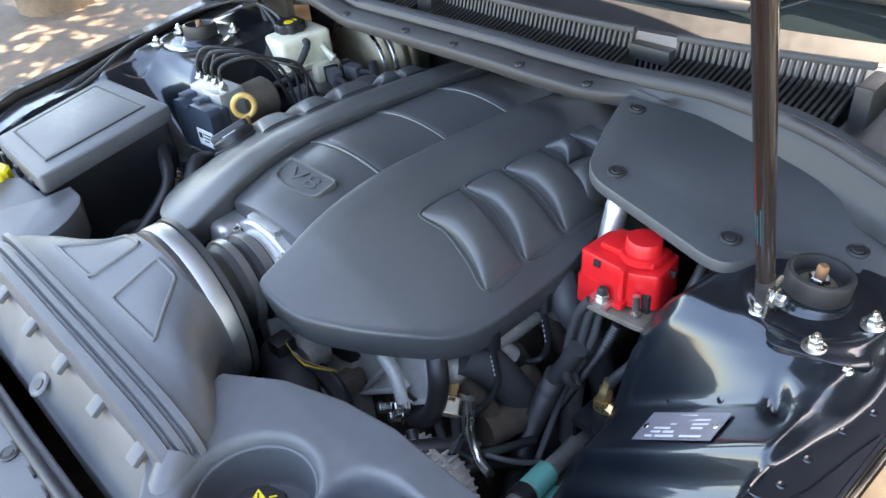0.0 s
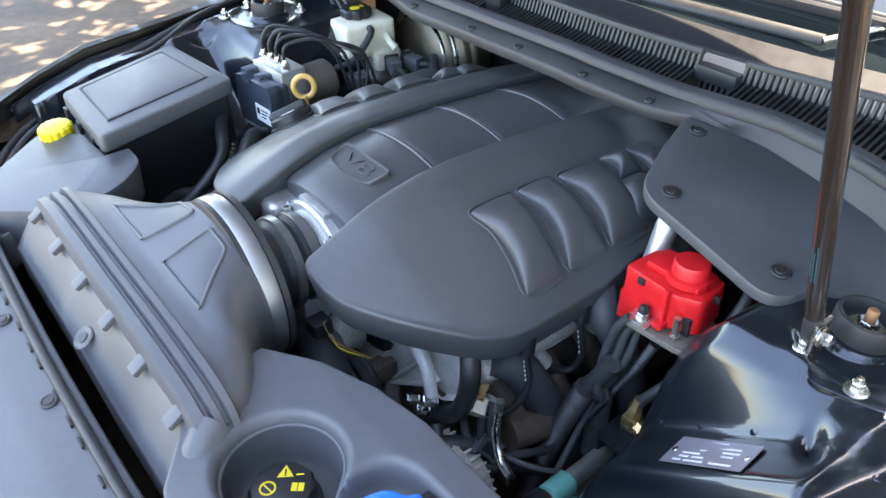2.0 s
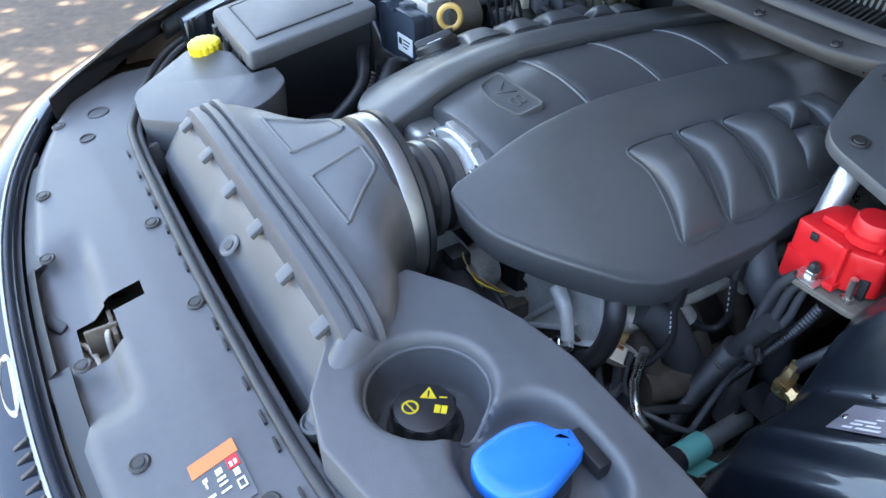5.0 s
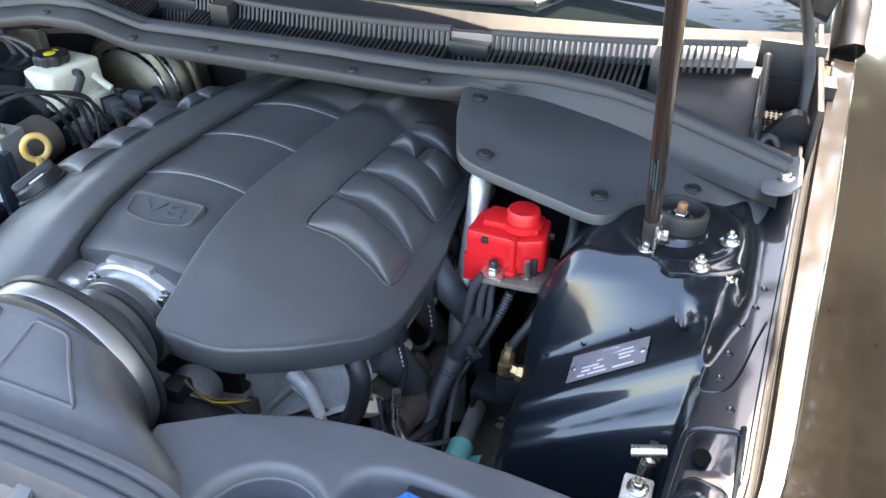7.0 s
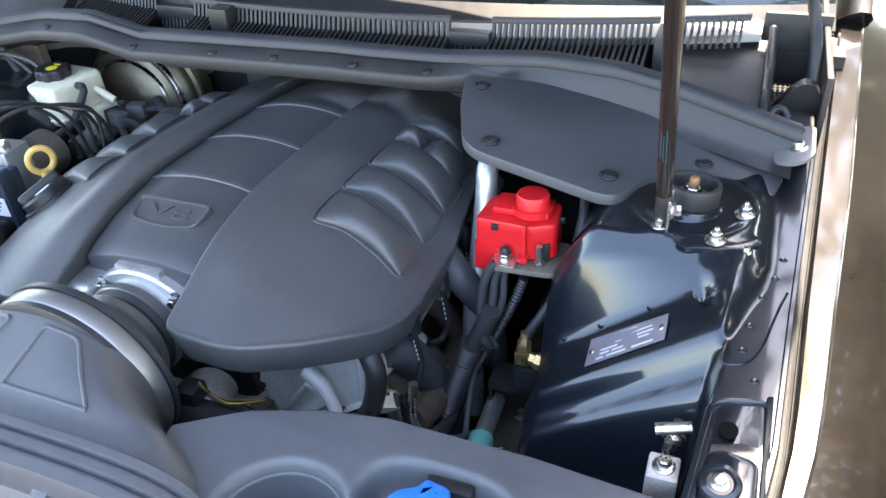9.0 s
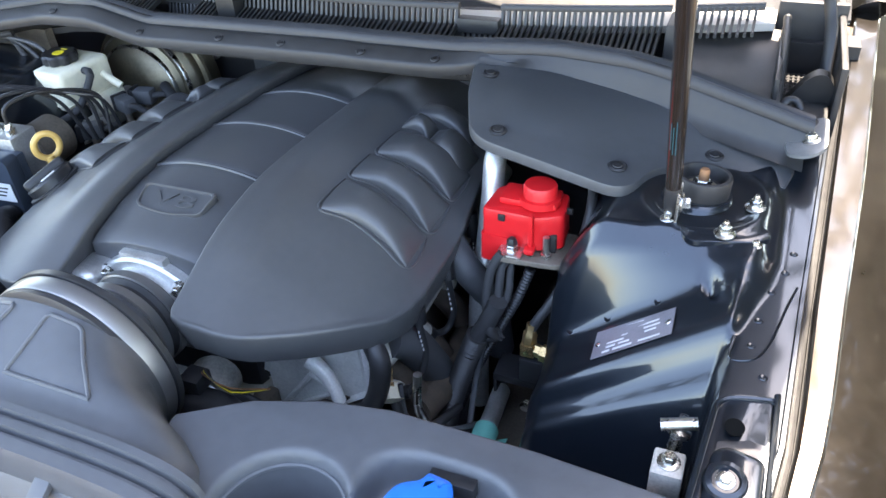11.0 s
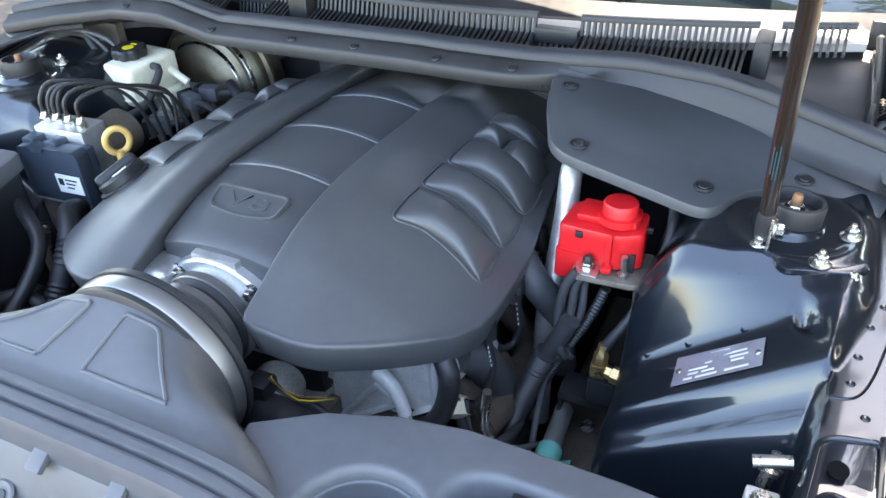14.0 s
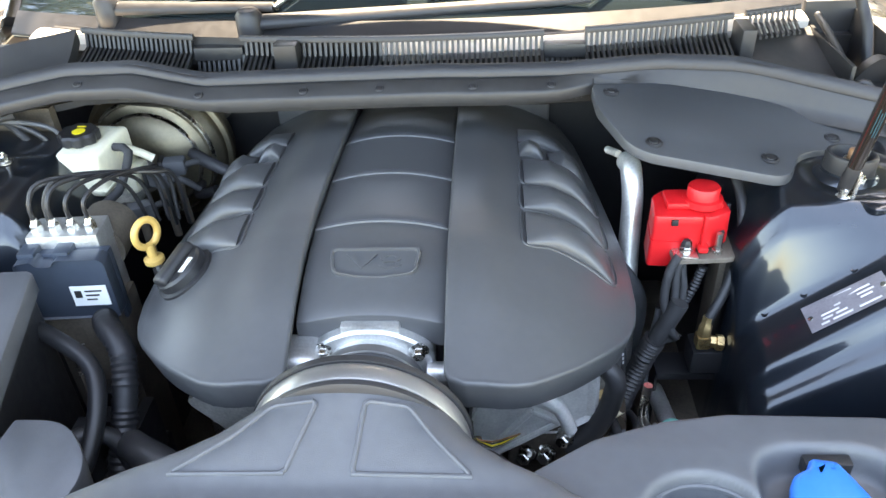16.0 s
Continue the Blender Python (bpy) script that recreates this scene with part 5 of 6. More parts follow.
def brake_reservoir():
    name = thing("brake_reservoir", (-0.437, 0.26, 0.77), "translucent white brake fluid reservoir with a black cap", "reservoir")
    m = pose(-0.438, 0.258, 0, 0, 0, -3)
    part("tank", block(-0.038, 0.040, -0.052, 0.050, 0.790, 0.853, 0.010, 3, m=m), CREAM, name)
    part("seam", block(-0.040, 0.042, -0.054, 0.052, 0.800, 0.803, 0.001, m=m), CREAM, name)
    part("outlet", block(-0.020, 0.055, 0.0, 0.050, 0.765, 0.800, 0.008, m=m), CREAM, name)
    part("side_spout", tube([m @ Vector((0.038, 0.03, 0.825)), m @ Vector((0.062, 0.022, 0.822)), m @ Vector((0.078, 0.024, 0.812))], 0.006), CREAM, name)
    cm = m @ pose(-0.004, -0.004, 0.852)
    part("neck", lathe([(0.022, -0.004), (0.022, 0.004)], cm), CREAM, name)
    cap = part("cap", lobed([(0.026, 0.002), (0.0275, 0.004), (0.0275, 0.014), (0.025, 0.017)], 8, 0.003, cm), BLACK, name, "black ribbed cap with a yellow mark", smooth=35)
    part("mark", lathe([(0.009, 0.0168), (0.009, 0.0176), (0.0004, 0.0176)], cm @ pose(0.003, -0.003, 0), 20), YELLOW, cap)
    part("mark", block(-0.006, 0.006, -0.0015, 0.0015, 0.0168, 0.0175, 0, m=cm @ pose(0, 0.012, 0)), YELLOW, cap)
    mc = thing("master_cylinder", (-0.42, 0.28, 0.74), "dusty alloy brake master cylinder below the reservoir", "master cylinder")
    part("body", lathe([(0.018, 0), (0.020, 0.01), (0.020, 0.12), (0.028, 0.122), (0.028, 0.14)], Matrix.Translation((-0.415, 0.215, 0.748)) @ turn_z((0, 1, 0)), 20), GRIMY_ALU, mc)
    part("support", block(-0.44, -0.40, 0.25, 0.32, 0.755, 0.79, 0.006), GRIMY_ALU, mc)
    part("sensor_plug", block(-0.392, -0.372, 0.20, 0.225, 0.752, 0.772, 0.003), BLACK, mc)
    part("lock_tab", block(-0.374, -0.360, 0.196, 0.208, 0.765, 0.776, 0.002), RED, mc, "small red connector lock")


brake_reservoir()
boost = thing("brake_booster", (-0.405, 0.40, 0.70), "round dull yellow-grey metal brake booster drum", "brake booster")
BM = Matrix.Translation((-0.405, 0.352, 0.762)) @ turn_z((0, 1, -0.06))
part("front_shell", lathe([(0.030, -0.006), (0.048, -0.004), (0.056, 0.002), (0.074, 0.006), (0.078, 0.012), (0.092, 0.016), (0.096, 0.026), (0.108, 0.032), (0.110, 0.040), (0.110, 0.050)], BM, 56), BOOSTER, boost, smooth=50)
for rad, dep in ((0.0775, 0.0105), (0.0955, 0.0235)):
    part("stepped_ridge", lathe([(rad - 0.003, dep), (rad - 0.002, dep - 0.003), (rad, dep - 0.004), (rad + 0.002, dep - 0.002), (rad + 0.003, dep + 0.003)], BM, 56), STEEL, boost, "polished pressed ridge")
part("crimp_rim", lathe([(0.108, 0.046), (0.117, 0.049), (0.119, 0.054), (0.117, 0.059), (0.108, 0.062)], BM, 56), BOOSTER, boost)
part("rear_shell", lathe([(0.110, 0.060), (0.110, 0.090), (0.09, 0.10), (0.05, 0.104)], BM, 56), BOOSTER, boost)
part("valve", tube([BM @ Vector((0.07, 0.04, 0.015)), BM @ Vector((0.075, 0.045, -0.015)), BM @ Vector((0.11, 0.03, -0.03))], 0.008), BLACK, boost)
solo("vacuum_hose", tube([(-0.325, 0.335, 0.79), (-0.29, 0.31, 0.785), (-0.26, 0.30, 0.775), (-0.22, 0.29, 0.76)], 0.009), RUBBER, "black rubber vacuum hose", "hose")
solo("level_sensor_lead", tube([(-0.395, 0.25, 0.845), (-0.37, 0.235, 0.845), (-0.385, 0.205, 0.80), (-0.41, 0.185, 0.785), (-0.43, 0.17, 0.76)], 0.006), TAPE, "taped wiring lead beside the fluid reservoir", "cable")
for x, y, z, a in ((-0.357, 0.194, 0.775, 30), (-0.353, 0.269, 0.785, -20), (-0.344, 0.304, 0.785, 10)):
    plug = thing("sensor_plug", (x, y, z - 0.012), "dusty grey wiring plug beside the master cylinder", "connector", "wiring plugs")
    m = pose(x, y, z, 0, 0, a)
    part("shell", block(-0.017, 0.017, -0.011, 0.011, -0.012, 0.012, 0.004, m=m), HOSE, plug)
    part("collar", block(-0.021, -0.013, -0.013, 0.013, -0.014, 0.014, 0.003, m=m), BLACK, plug)
    part("lead", tube([m @ Vector((0.016, 0, 0)), m @ Vector((0.035, 0.004, 0.002)), m @ Vector((0.05, 0.02, -0.02))], 0.005), TAPE, plug)
    part("stay", tube([m @ Vector((0, 0, -0.01)), m @ Vector((0.002, 0.004, -0.10))], 0.006), DARK, plug)
for k in range(3):
    solo("rear_loom", tube([(-0.50 + 0.012 * k, 0.275 - 0.01 * k, 0.70), (-0.495 + 0.014 * k, 0.262, 0.80), (-0.515 + 0.02 * k, 0.255, 0.85 + 0.01 * k), (-0.56, 0.265 - 0.006 * k, 0.885), (-0.63, 0.24, 0.884)], 0.0055 - 0.001 * k), (TAPE, RUBBER, HOSE)[k], "dark wiring loom behind the strut tower", "cable", "rear looms")
fw = thing("firewall_stud", (-0.325, 0.46, 0.80), "zinc stud and washer on the firewall", "fastener")
put("nut", NUT, Matrix.Translation((-0.312, 0.458, 0.806)) @ turn_z((0, -1, 0.1)) @ Matrix.Diagonal((1.3, 1.3, 1.3, 1)), fw)
fw2 = thing("firewall_bolt", (-0.345, 0.46, 0.84), "zinc bolt on the firewall", "fastener")
put("bolt", BOLT, Matrix.Translation((-0.335, 0.459, 0.838)) @ turn_z((0, -1, 0.1)), fw2)


def dipstick():
    name = thing("oil_dipstick", (-0.30, 0.05, 0.78), "amber plastic dipstick ring handle", "dipstick")
    ring = []
    c = Vector((-0.281, 0.051, 0.834))
    for i in range(28):
        a = 2 * math.pi * i / 28
        ring.append([c + Matrix.Rotation(radians(58), 3, 'Z') @ Vector(((0.0155 + 0.0045 * math.cos(b)) * math.cos(a), 0.0042 * math.sin(b), (0.0175 + 0.0045 * math.cos(b)) * math.sin(a))) for b in (2 * math.pi * k / 10 for k in range(10))])
    part("ring", loft(ring + ring[:1], False), AMBER, name)
    part("stem", lathe([(0.010, 0), (0.012, 0.002), (0.012, 0.007), (0.006, 0.010), (0.0055, 0.026)], pose(-0.279, 0.049, 0.794, 0, -3), 18), AMBER, name)
    part("guide_tube", tube([(-0.279, 0.049, 0.80), (-0.275, 0.047, 0.74), (-0.26, 0.04, 0.60), (-0.25, 0.03, 0.40)], 0.006), STEEL, name)


dipstick()


# ---- red terminal box ----
def terminal_box():
    name = thing("jump_start_terminal", (0.37, 0.13, 0.74), "bright red plastic cover over the jump-start terminal", "terminal cover")
    pts = [(p[0], p[1]) for p in rounded([(0.314, 0.094), (0.318, 0.140), (0.335, 0.155), (0.402, 0.148), (0.406, 0.104), (0.380, 0.091)], 0.006)]
    part("box", slab(pts, lambda x, y: 0.824 + 0.02 * (y - 0.12), [(0.001, 0.044), (-0.001, 0.043), (0.0, 0.012), (0.0, 0.003), (0.001, 0.0008), (0.004, 0.0)]), RED, name)
    low = [(p[0], p[1]) for p in rounded([(0.312, 0.092), (0.317, 0.140), (0.352, 0.146), (0.354, 0.089)], 0.005)]
    part("skirt", slab(low, lambda x, y: 0.790, [(0, 0.036), (-0.001, 0.035), (0, 0.0)]), RED, name)
    part("ridge", block(0.330, 0.396, 0.106, 0.142, 0.824, 0.833, 0.004), RED, name)
    part("knob", lathe([(0.0190, -0.004), (0.0190, 0.014), (0.0175, 0.0168), (0.0005, 0.0172)], pose(0.374, 0.121, 0.832, -3), 36), RED, name)
    part("knob_collar", lathe([(0.0235, -0.006), (0.0235, 0.002), (0.0190, 0.003)], pose(0.374, 0.121, 0.832, -3), 36), RED, name)
    part("strap", block(0.370, 0.376, 0.084, 0.093, 0.784, 0.828, 0.002), RED, name)
    part("strap_tip", block(0.367, 0.379, 0.078, 0.092, 0.780, 0.788, 0.003), RED, name)
    for x, y in ((0.338, 0.0915), (0.4065, 0.126)):
        part("latch_slot", block(x - 0.004, x + 0.004, y - 0.0015, y + 0.0015, 0.812, 0.820, 0.0008), BLACK, name)
    part("opening", block(0.356, 0.400, 0.096, 0.135, 0.776, 0.800, 0.002), BLACK, name)


terminal_box()


def terminal_bracket():
    name = thing("terminal_bracket", (0.40, 0.11, 0.755), "dark steel bracket with cable studs", "bracket")
    pts = [(p[0], p[1]) for p in rounded([(0.337, 0.068), (0.405, 0.074), (0.430, 0.090), (0.426, 0.140), (0.335, 0.14)], 0.008)]
    part("plate", slab(pts, lambda x, y: 0.778 - 0.03 * (x - 0.35), [(0, 0.006), (0, 0.001), (0.001, 0)]), DARK, name)
    part("leg", block(0.402, 0.423, 0.10, 0.14, 0.60, 0.774, 0.002), DARK, name)
    put("nut", NUT, pose(0.353, 0.083, 0.779), name)
    part("dark_nut", lathe([(0.0065, 0.006), (0.0065, 0.014), (0.004, 0.018), (0.0004, 0.019)], pose(0.353, 0.083, 0.779), 6), BLACK, name)
    part("stud", lathe([(0.006, 0), (0.006, 0.004), (0.0038, 0.005), (0.0038, 0.026), (0.0004, 0.027)], pose(0.391, 0.087, 0.777), 12), STEEL, name)
    part("cable_lug", block(0.338, 0.366, 0.070, 0.092, 0.7785, 0.7805, 0.001), STEEL, name)


terminal_bracket()
for dx, dy, r in ((0.0, 0.0, 0.0055), (0.010, 0.006, 0.005), (0.018, 0.014, 0.0045)):
    solo("battery_cable", tube([(0.344 + dx, 0.074 + dy, 0.780 - dx * 0.5), (0.334 + dx, 0.068 + dy, 0.762), (0.330 + dx * 1.3, 0.058 + dy * 0.4, 0.725), (0.340 - dx * 0.5, 0.040 + dy * 1.3, 0.690), (0.346 + dx * 0.3, 0.046 + dy * 0.2, 0.678), (0.323, 0.045, 0.673)], r), TAPE, "black taped battery cable below the terminal bracket", "cable", "battery cables")
solo("cable_loom", tube([(0.347, 0.050, 0.729), (0.335, 0.048, 0.699), (0.323, 0.045, 0.673), (0.306, 0.045, 0.626)], 0.0112), TAPE, "thick black taped cable loom", "cable")
solo("corrugated_conduit", tube([(0.323, 0.045, 0.676), (0.312, 0.045, 0.644), (0.292, 0.040, 0.577), (0.281, 0.030, 0.522), (0.271, 0.020, 0.447), (0.271, 0.010, 0.414)], 0.0142, 16, 0.0030, 0.0034), RUBBER, "thick black corrugated cable conduit", "conduit")
solo("thin_conduit", tube([(0.376, 0.080, 0.761), (0.365, 0.075, 0.726), (0.344, 0.070, 0.675), (0.324, 0.065, 0.628), (0.307, 0.060, 0.585), (0.279, 0.060, 0.492)], 0.0062, 12, 0.0022, 0.0016), BLACK, "thin black corrugated conduit", "conduit")
solo("vacuum_pipe", tube([(0.424, 0.165, 0.835), (0.428, 0.140, 0.815), (0.424, 0.105, 0.778), (0.408, 0.075, 0.735), (0.392, 0.060, 0.708), (0.386, 0.056, 0.695)], 0.0062), RUBBER, "glossy black bent pipe beside the red terminal", "pipe")


def brass_elbow():
    name = thing("brass_elbow", (0.384, 0.05, 0.66), "brass elbow fitting on a black pipe", "fitting")
    part("nut", lathe([(0.0085, 0), (0.0085, 0.015), (0.0065, 0.018), (0.0065, 0.028)], Matrix.Translation((0.383, 0.052, 0.674)) @ turn_z((0.1, 0.15, 1)), 6), BRASS, name)
    part("body", block(0.374, 0.392, 0.043, 0.061, 0.658, 0.677, 0.004), BRASS, name)
    part("side_nut", lathe([(0.008, 0), (0.008, 0.008), (0.0105, 0.009), (0.0105, 0.017), (0.0075, 0.019)], Matrix.Translation((0.390, 0.051, 0.667)) @ turn_z((1, -0.1, -0.1)), 6), BRASS, name)
    part("valve", block(0.372, 0.412, 0.045, 0.085, 0.615, 0.652, 0.006), BLACK, name)
    part("tray", block(0.335, 0.412, 0.058, 0.100, 0.592, 0.604, 0.003), BLACK, name)
    part("tray_wall", block(0.335, 0.339, 0.062, 0.10, 0.38, 0.600, 0.001), BLACK, name)


brass_elbow()
solo("air_conditioning_pipe", tube([(0.296, 0.205, 0.838), (0.299, 0.192, 0.838), (0.300, 0.180, 0.828), (0.302, 0.168, 0.80), (0.300, 0.150, 0.74), (0.298, 0.12, 0.66), (0.30, 0.10, 0.5)], 0.0135, 16), ALU, "thick bare aluminium air conditioning pipe", "pipe")
solo("small_alloy_pipe", tube([(0.276, 0.236, 0.838), (0.282, 0.222, 0.842), (0.286, 0.208, 0.846)], 0.005, 12), GRIMY_ALU, "thin bare aluminium pipe", "pipe")


def teal_connector():
    name = thing("refrigerant_valve", (0.342, -0.01, 0.55), "alloy refrigerant pipe with a teal paper tag", "pipe")
    d = Vector((-0.074, 0.990, -0.124)).normalized()
    o = Vector((0.350, -0.047, 0.572))
    m = Matrix.Translation(o) @ turn_z(d)
    part("pipe", lathe([(0.0115, -0.03), (0.0115, 0.125), (0.010, 0.128), (0.0005, 0.128)], m, 22), ALU, name)
    part("tag", lathe([(0.0140, 0.012), (0.0152, 0.013), (0.0152, 0.048), (0.0140, 0.049)], m, 28), TEAL, name)
    part("tag_flap", block(-0.022, 0.022, -0.0165, -0.0155, 0.012, 0.046, 0.0004, m=m @ pose(0, 0, 0, 0, 0, 160)), TEAL, name)
    for k in range(4):
        part("bar_code", block(-0.016 + 0.007 * k, -0.013 + 0.007 * k, -0.0172, -0.0166, 0.020, 0.040, 0, m=m @ pose(0, 0, 0, 0, 0, 160)), PRINT, name)
    part("cap", lathe([(0.016, -0.012), (0.016, 0.006), (0.013, 0.009)], m, 12), BLACK, name)
    part("hanger", tube([o, o + Vector((-0.01, -0.02, -0.1)), o + Vector((-0.01, -0.02, -0.33))], 0.012), DARK, name)


teal_connector()


# ---- engine below the cover ----
def engine():
    name = thing("engine", (0, 0.1, 0.22), "grimy alloy engine block and heads under the cover", "engine")
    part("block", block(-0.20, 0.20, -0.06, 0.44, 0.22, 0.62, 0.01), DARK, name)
    for s in (-1, 1):
        m = pose(s * 0.168, 0.16, 0.66, 0, s * 40, 0)
        part("head", block(-0.055, 0.055, -0.215, 0.25, -0.09, 0.05, 0.01, m=m), GRIMY_ALU, name)
        part("rocker_cover", block(-0.05, 0.05, -0.21, 0.24, 0.045, 0.085, 0.014, 3, m=m), GRIMY_ALU, name)
        rail = tube([(s * 0.11, -0.06, 0.79), (s * 0.11, 0.36, 0.79)], 0.012)
        part("fuel_rail", rail, DARK, name)
    part("manifold", block(-0.10, 0.10, -0.085, 0.36, 0.62, 0.80, 0.02), BLACK, name)
    part("front_case", block(-0.12, 0.10, -0.085, -0.05, 0.35, 0.66, 0.02), GRIMY_ALU, name)
    for k in range(6):
        put("bolt", BOLT, Matrix.Translation((0.215 + 0.02 * (k % 2), -0.045 + 0.075 * k, 0.745 - 0.03 * (k % 2))) @ turn_z((0.7, -0.3, 0.6)), name)


engine()


def alternator_bracket():
    name = thing("alternator_bracket", (0.16, -0.08, 0.60), "bare cast aluminium accessory bracket with bolts", "bracket")
    rim = [Vector((x, -0.070, z)) for x, z in ((0.072, 0.600), (0.096, 0.662), (0.118, 0.722), (0.238, 0.738), (0.240, 0.662), (0.206, 0.636), (0.152, 0.634), (0.096, 0.578))]
    mid = sum(rim, Vector()) / 8
    bm = loft([[p + Vector((0, 0.03, 0)) for p in rim], rim, [p + (mid - p) * 0.05 + Vector((0, -0.003, 0)) for p in rim], [p + (mid - p) * 0.14 + Vector((0, 0.003, 0)) for p in rim]], True, True)
    part("casting", bm, CASTING, name, smooth=20)
    a, b, c = Vector((0.099, -0.076, 0.586)), Vector((0.196, -0.078, 0.660)), Vector((0.166, -0.076, 0.676))
    part("web", loft([[a + Vector(o), b + Vector(o) , c + Vector(o)] for o in ((0, 0.02, 0), (0, 0.004, 0))], True, True), CASTING, name)
    for p, q in ((a, b), (b, c), (c, a)):
        part("web_rib", tube([p, q], 0.0035, 8), CASTING, name)
    foot = Vector((0.172, -0.082, 0.706))
    part("arm", tube([foot, foot + Vector((0.022, -0.004, -0.014)), foot + Vector((0.036, -0.008, -0.046))], lambda t: 0.0095 - 0.002 * t, 14), CASTING, name)
    for p in ((0.162, -0.076, 0.606), (0.204, -0.082, 0.643), (0.185, -0.078, 0.610)):
        part("bolt_head", lathe([(0.0115, 0), (0.0115, 0.002), (0.0080, 0.003), (0.0080, 0.016), (0.0065, 0.0175), (0.0004, 0.0175)], Matrix.Translation(p) @ turn_z((-0.45, -1, 0.35)), 6), STEEL, name)
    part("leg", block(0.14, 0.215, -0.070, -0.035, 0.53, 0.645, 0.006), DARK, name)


alternator_bracket()


def pulley():
    name = thing("idler_pulley", (0.10, -0.13, 0.60), "black drive belt pulley", "pulley")
    m = Matrix.Translation((0.098, -0.112, 0.618)) @ turn_z((0, -1, 0))
    part("wheel", lathe([(0.030, 0), (0.042, 0.001), (0.043, 0.004), (0.040, 0.008), (0.040, 0.022), (0.043, 0.026), (0.042, 0.029), (0.030, 0.028), (0.012, 0.024), (0.0005, 0.026)], m, 40), BLACK, name)
    part("belt", lathe([(0.0405, 0.009), (0.0445, 0.009), (0.0445, 0.021), (0.0405, 0.021)], m, 40), RUBBER, name)
    part("hub", block(0.085, 0.11, -0.11, -0.07, 0.60, 0.63, 0.004), DARK, name)


pulley()


def alternator():
    name = thing("alternator", (0.24, -0.12, 0.45), "dusty alloy alternator with cooling fins", "alternator")
    m = Matrix.Translation((0.250, -0.080, 0.545)) @ turn_z((0.1, -1, 0.25))
    part("case", lathe([(0.05, 0), (0.062, 0.01), (0.064, 0.06), (0.055, 0.075), (0.03, 0.08), (0.0006, 0.08)], m, 36), GRIMY_ALU, name)
    fin = make("cooling_fin", block(-0.0016, 0.0016, 0.056, 0.069, 0.012, 0.056, 0.0006), GRIMY_ALU)
    for k in range(40):
        put("cooling_fin", fin, m @ pose(0, 0, 0, 0, 0, 9 * k), name)
    part("rear_ring", lathe([(0.066, 0.030), (0.0695, 0.031), (0.0695, 0.036), (0.066, 0.037)], m, 40), GRIMY_ALU, name)
    part("mount_ear", tube([(0.285, -0.08, 0.545), (0.310, -0.10, 0.55)], 0.013), GRIMY_ALU, name)
    put("bolt", BOLT, Matrix.Translation((0.312, -0.108, 0.552)) @ turn_z((0.4, -1, 0.4)) @ Matrix.Diagonal((1.3, 1.3, 1.3, 1)), name)


alternator()
solo("radiator_hose", tube([(0.240, -0.028, 0.709), (0.252, 0.002, 0.682), (0.262, 0.042, 0.607), (0.266, 0.082, 0.527), (0.266, 0.102, 0.417)], 0.0235, 18), HOSE, "thick dark rubber coolant hose", "hose")
solo("heater_hose", tube([(0.255, 0.13, 0.745), (0.285, 0.11, 0.72), (0.310, 0.13, 0.66), (0.312, 0.16, 0.55)], 0.019, 18), HOSE, "thick dark rubber coolant hose", "hose")
solo("breather_hose", tube([(0.240, -0.060, 0.735), (0.254, -0.071, 0.722), (0.254, -0.073, 0.70), (0.247, -0.074, 0.669), (0.232, -0.076, 0.64), (0.205, -0.078, 0.622)], 0.0118, 14), RUBBER, "short black rubber breather hose", "hose")
man = thing("exhaust_manifold", (0.27, 0.10, 0.56), "heat-browned exhaust manifold beside the engine block", "exhaust manifold")
part("log", tube([(0.262, -0.02, 0.590), (0.272, 0.06, 0.580), (0.276, 0.16, 0.575), (0.268, 0.30, 0.570)], 0.024, 16), MANIFOLD, man)
for k in range(4):
    part("runner", tube([(0.205, -0.01 + 0.075 * k, 0.655), (0.238, -0.01 + 0.075 * k, 0.640), (0.262, 0.0 + 0.075 * k, 0.595)], 0.016, 14), MANIFOLD, man)
    part("flange", block(-0.020, 0.020, -0.024, 0.024, -0.004, 0.004, 0.002, m=Matrix.Translation((0.212, -0.01 + 0.075 * k, 0.652)) @ turn_z((0.8, 0, -0.5))), DARK, man)
rail_box = thing("chassis_rail", (0.36, 0.0, 0.42), "dusty dark painted chassis rail low in the bay", "chassis rail")
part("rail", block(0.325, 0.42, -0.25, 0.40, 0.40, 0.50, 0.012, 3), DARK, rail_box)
for k in range(5):
    put("bolt", BOLT, pose(0.345 + 0.02 * (k % 2), -0.16 + 0.09 * k, 0.500), rail_box)
for k, (way, r, mat) in enumerate((
        ([(0.232, -0.065, 0.640), (0.258, -0.075, 0.612), (0.282, -0.060, 0.600), (0.300, -0.020, 0.590), (0.300, 0.030, 0.560)], 0.0055, TAPE),
        ([(0.215, -0.090, 0.615), (0.240, -0.100, 0.600), (0.270, -0.085, 0.585), (0.292, -0.040, 0.575), (0.296, 0.010, 0.530)], 0.0075, RUBBER),
        ([(0.258, -0.040, 0.655), (0.268, -0.055, 0.625), (0.285, -0.050, 0.600), (0.318, -0.030, 0.590), (0.330, 0.010, 0.560)], 0.0035, HOSE),
        ([(0.330, 0.075, 0.700), (0.322, 0.060, 0.640), (0.318, 0.040, 0.590), (0.322, 0.000, 0.540)], 0.0040, HOSE))):
    solo("engine_loom", tube(way, r, 10), mat, "dusty taped wiring loom beside the alternator", "cable", "engine looms")
plug2 = thing("loom_connector", (0.276, -0.062, 0.600), "grey plastic loom connector among the cables", "connector")
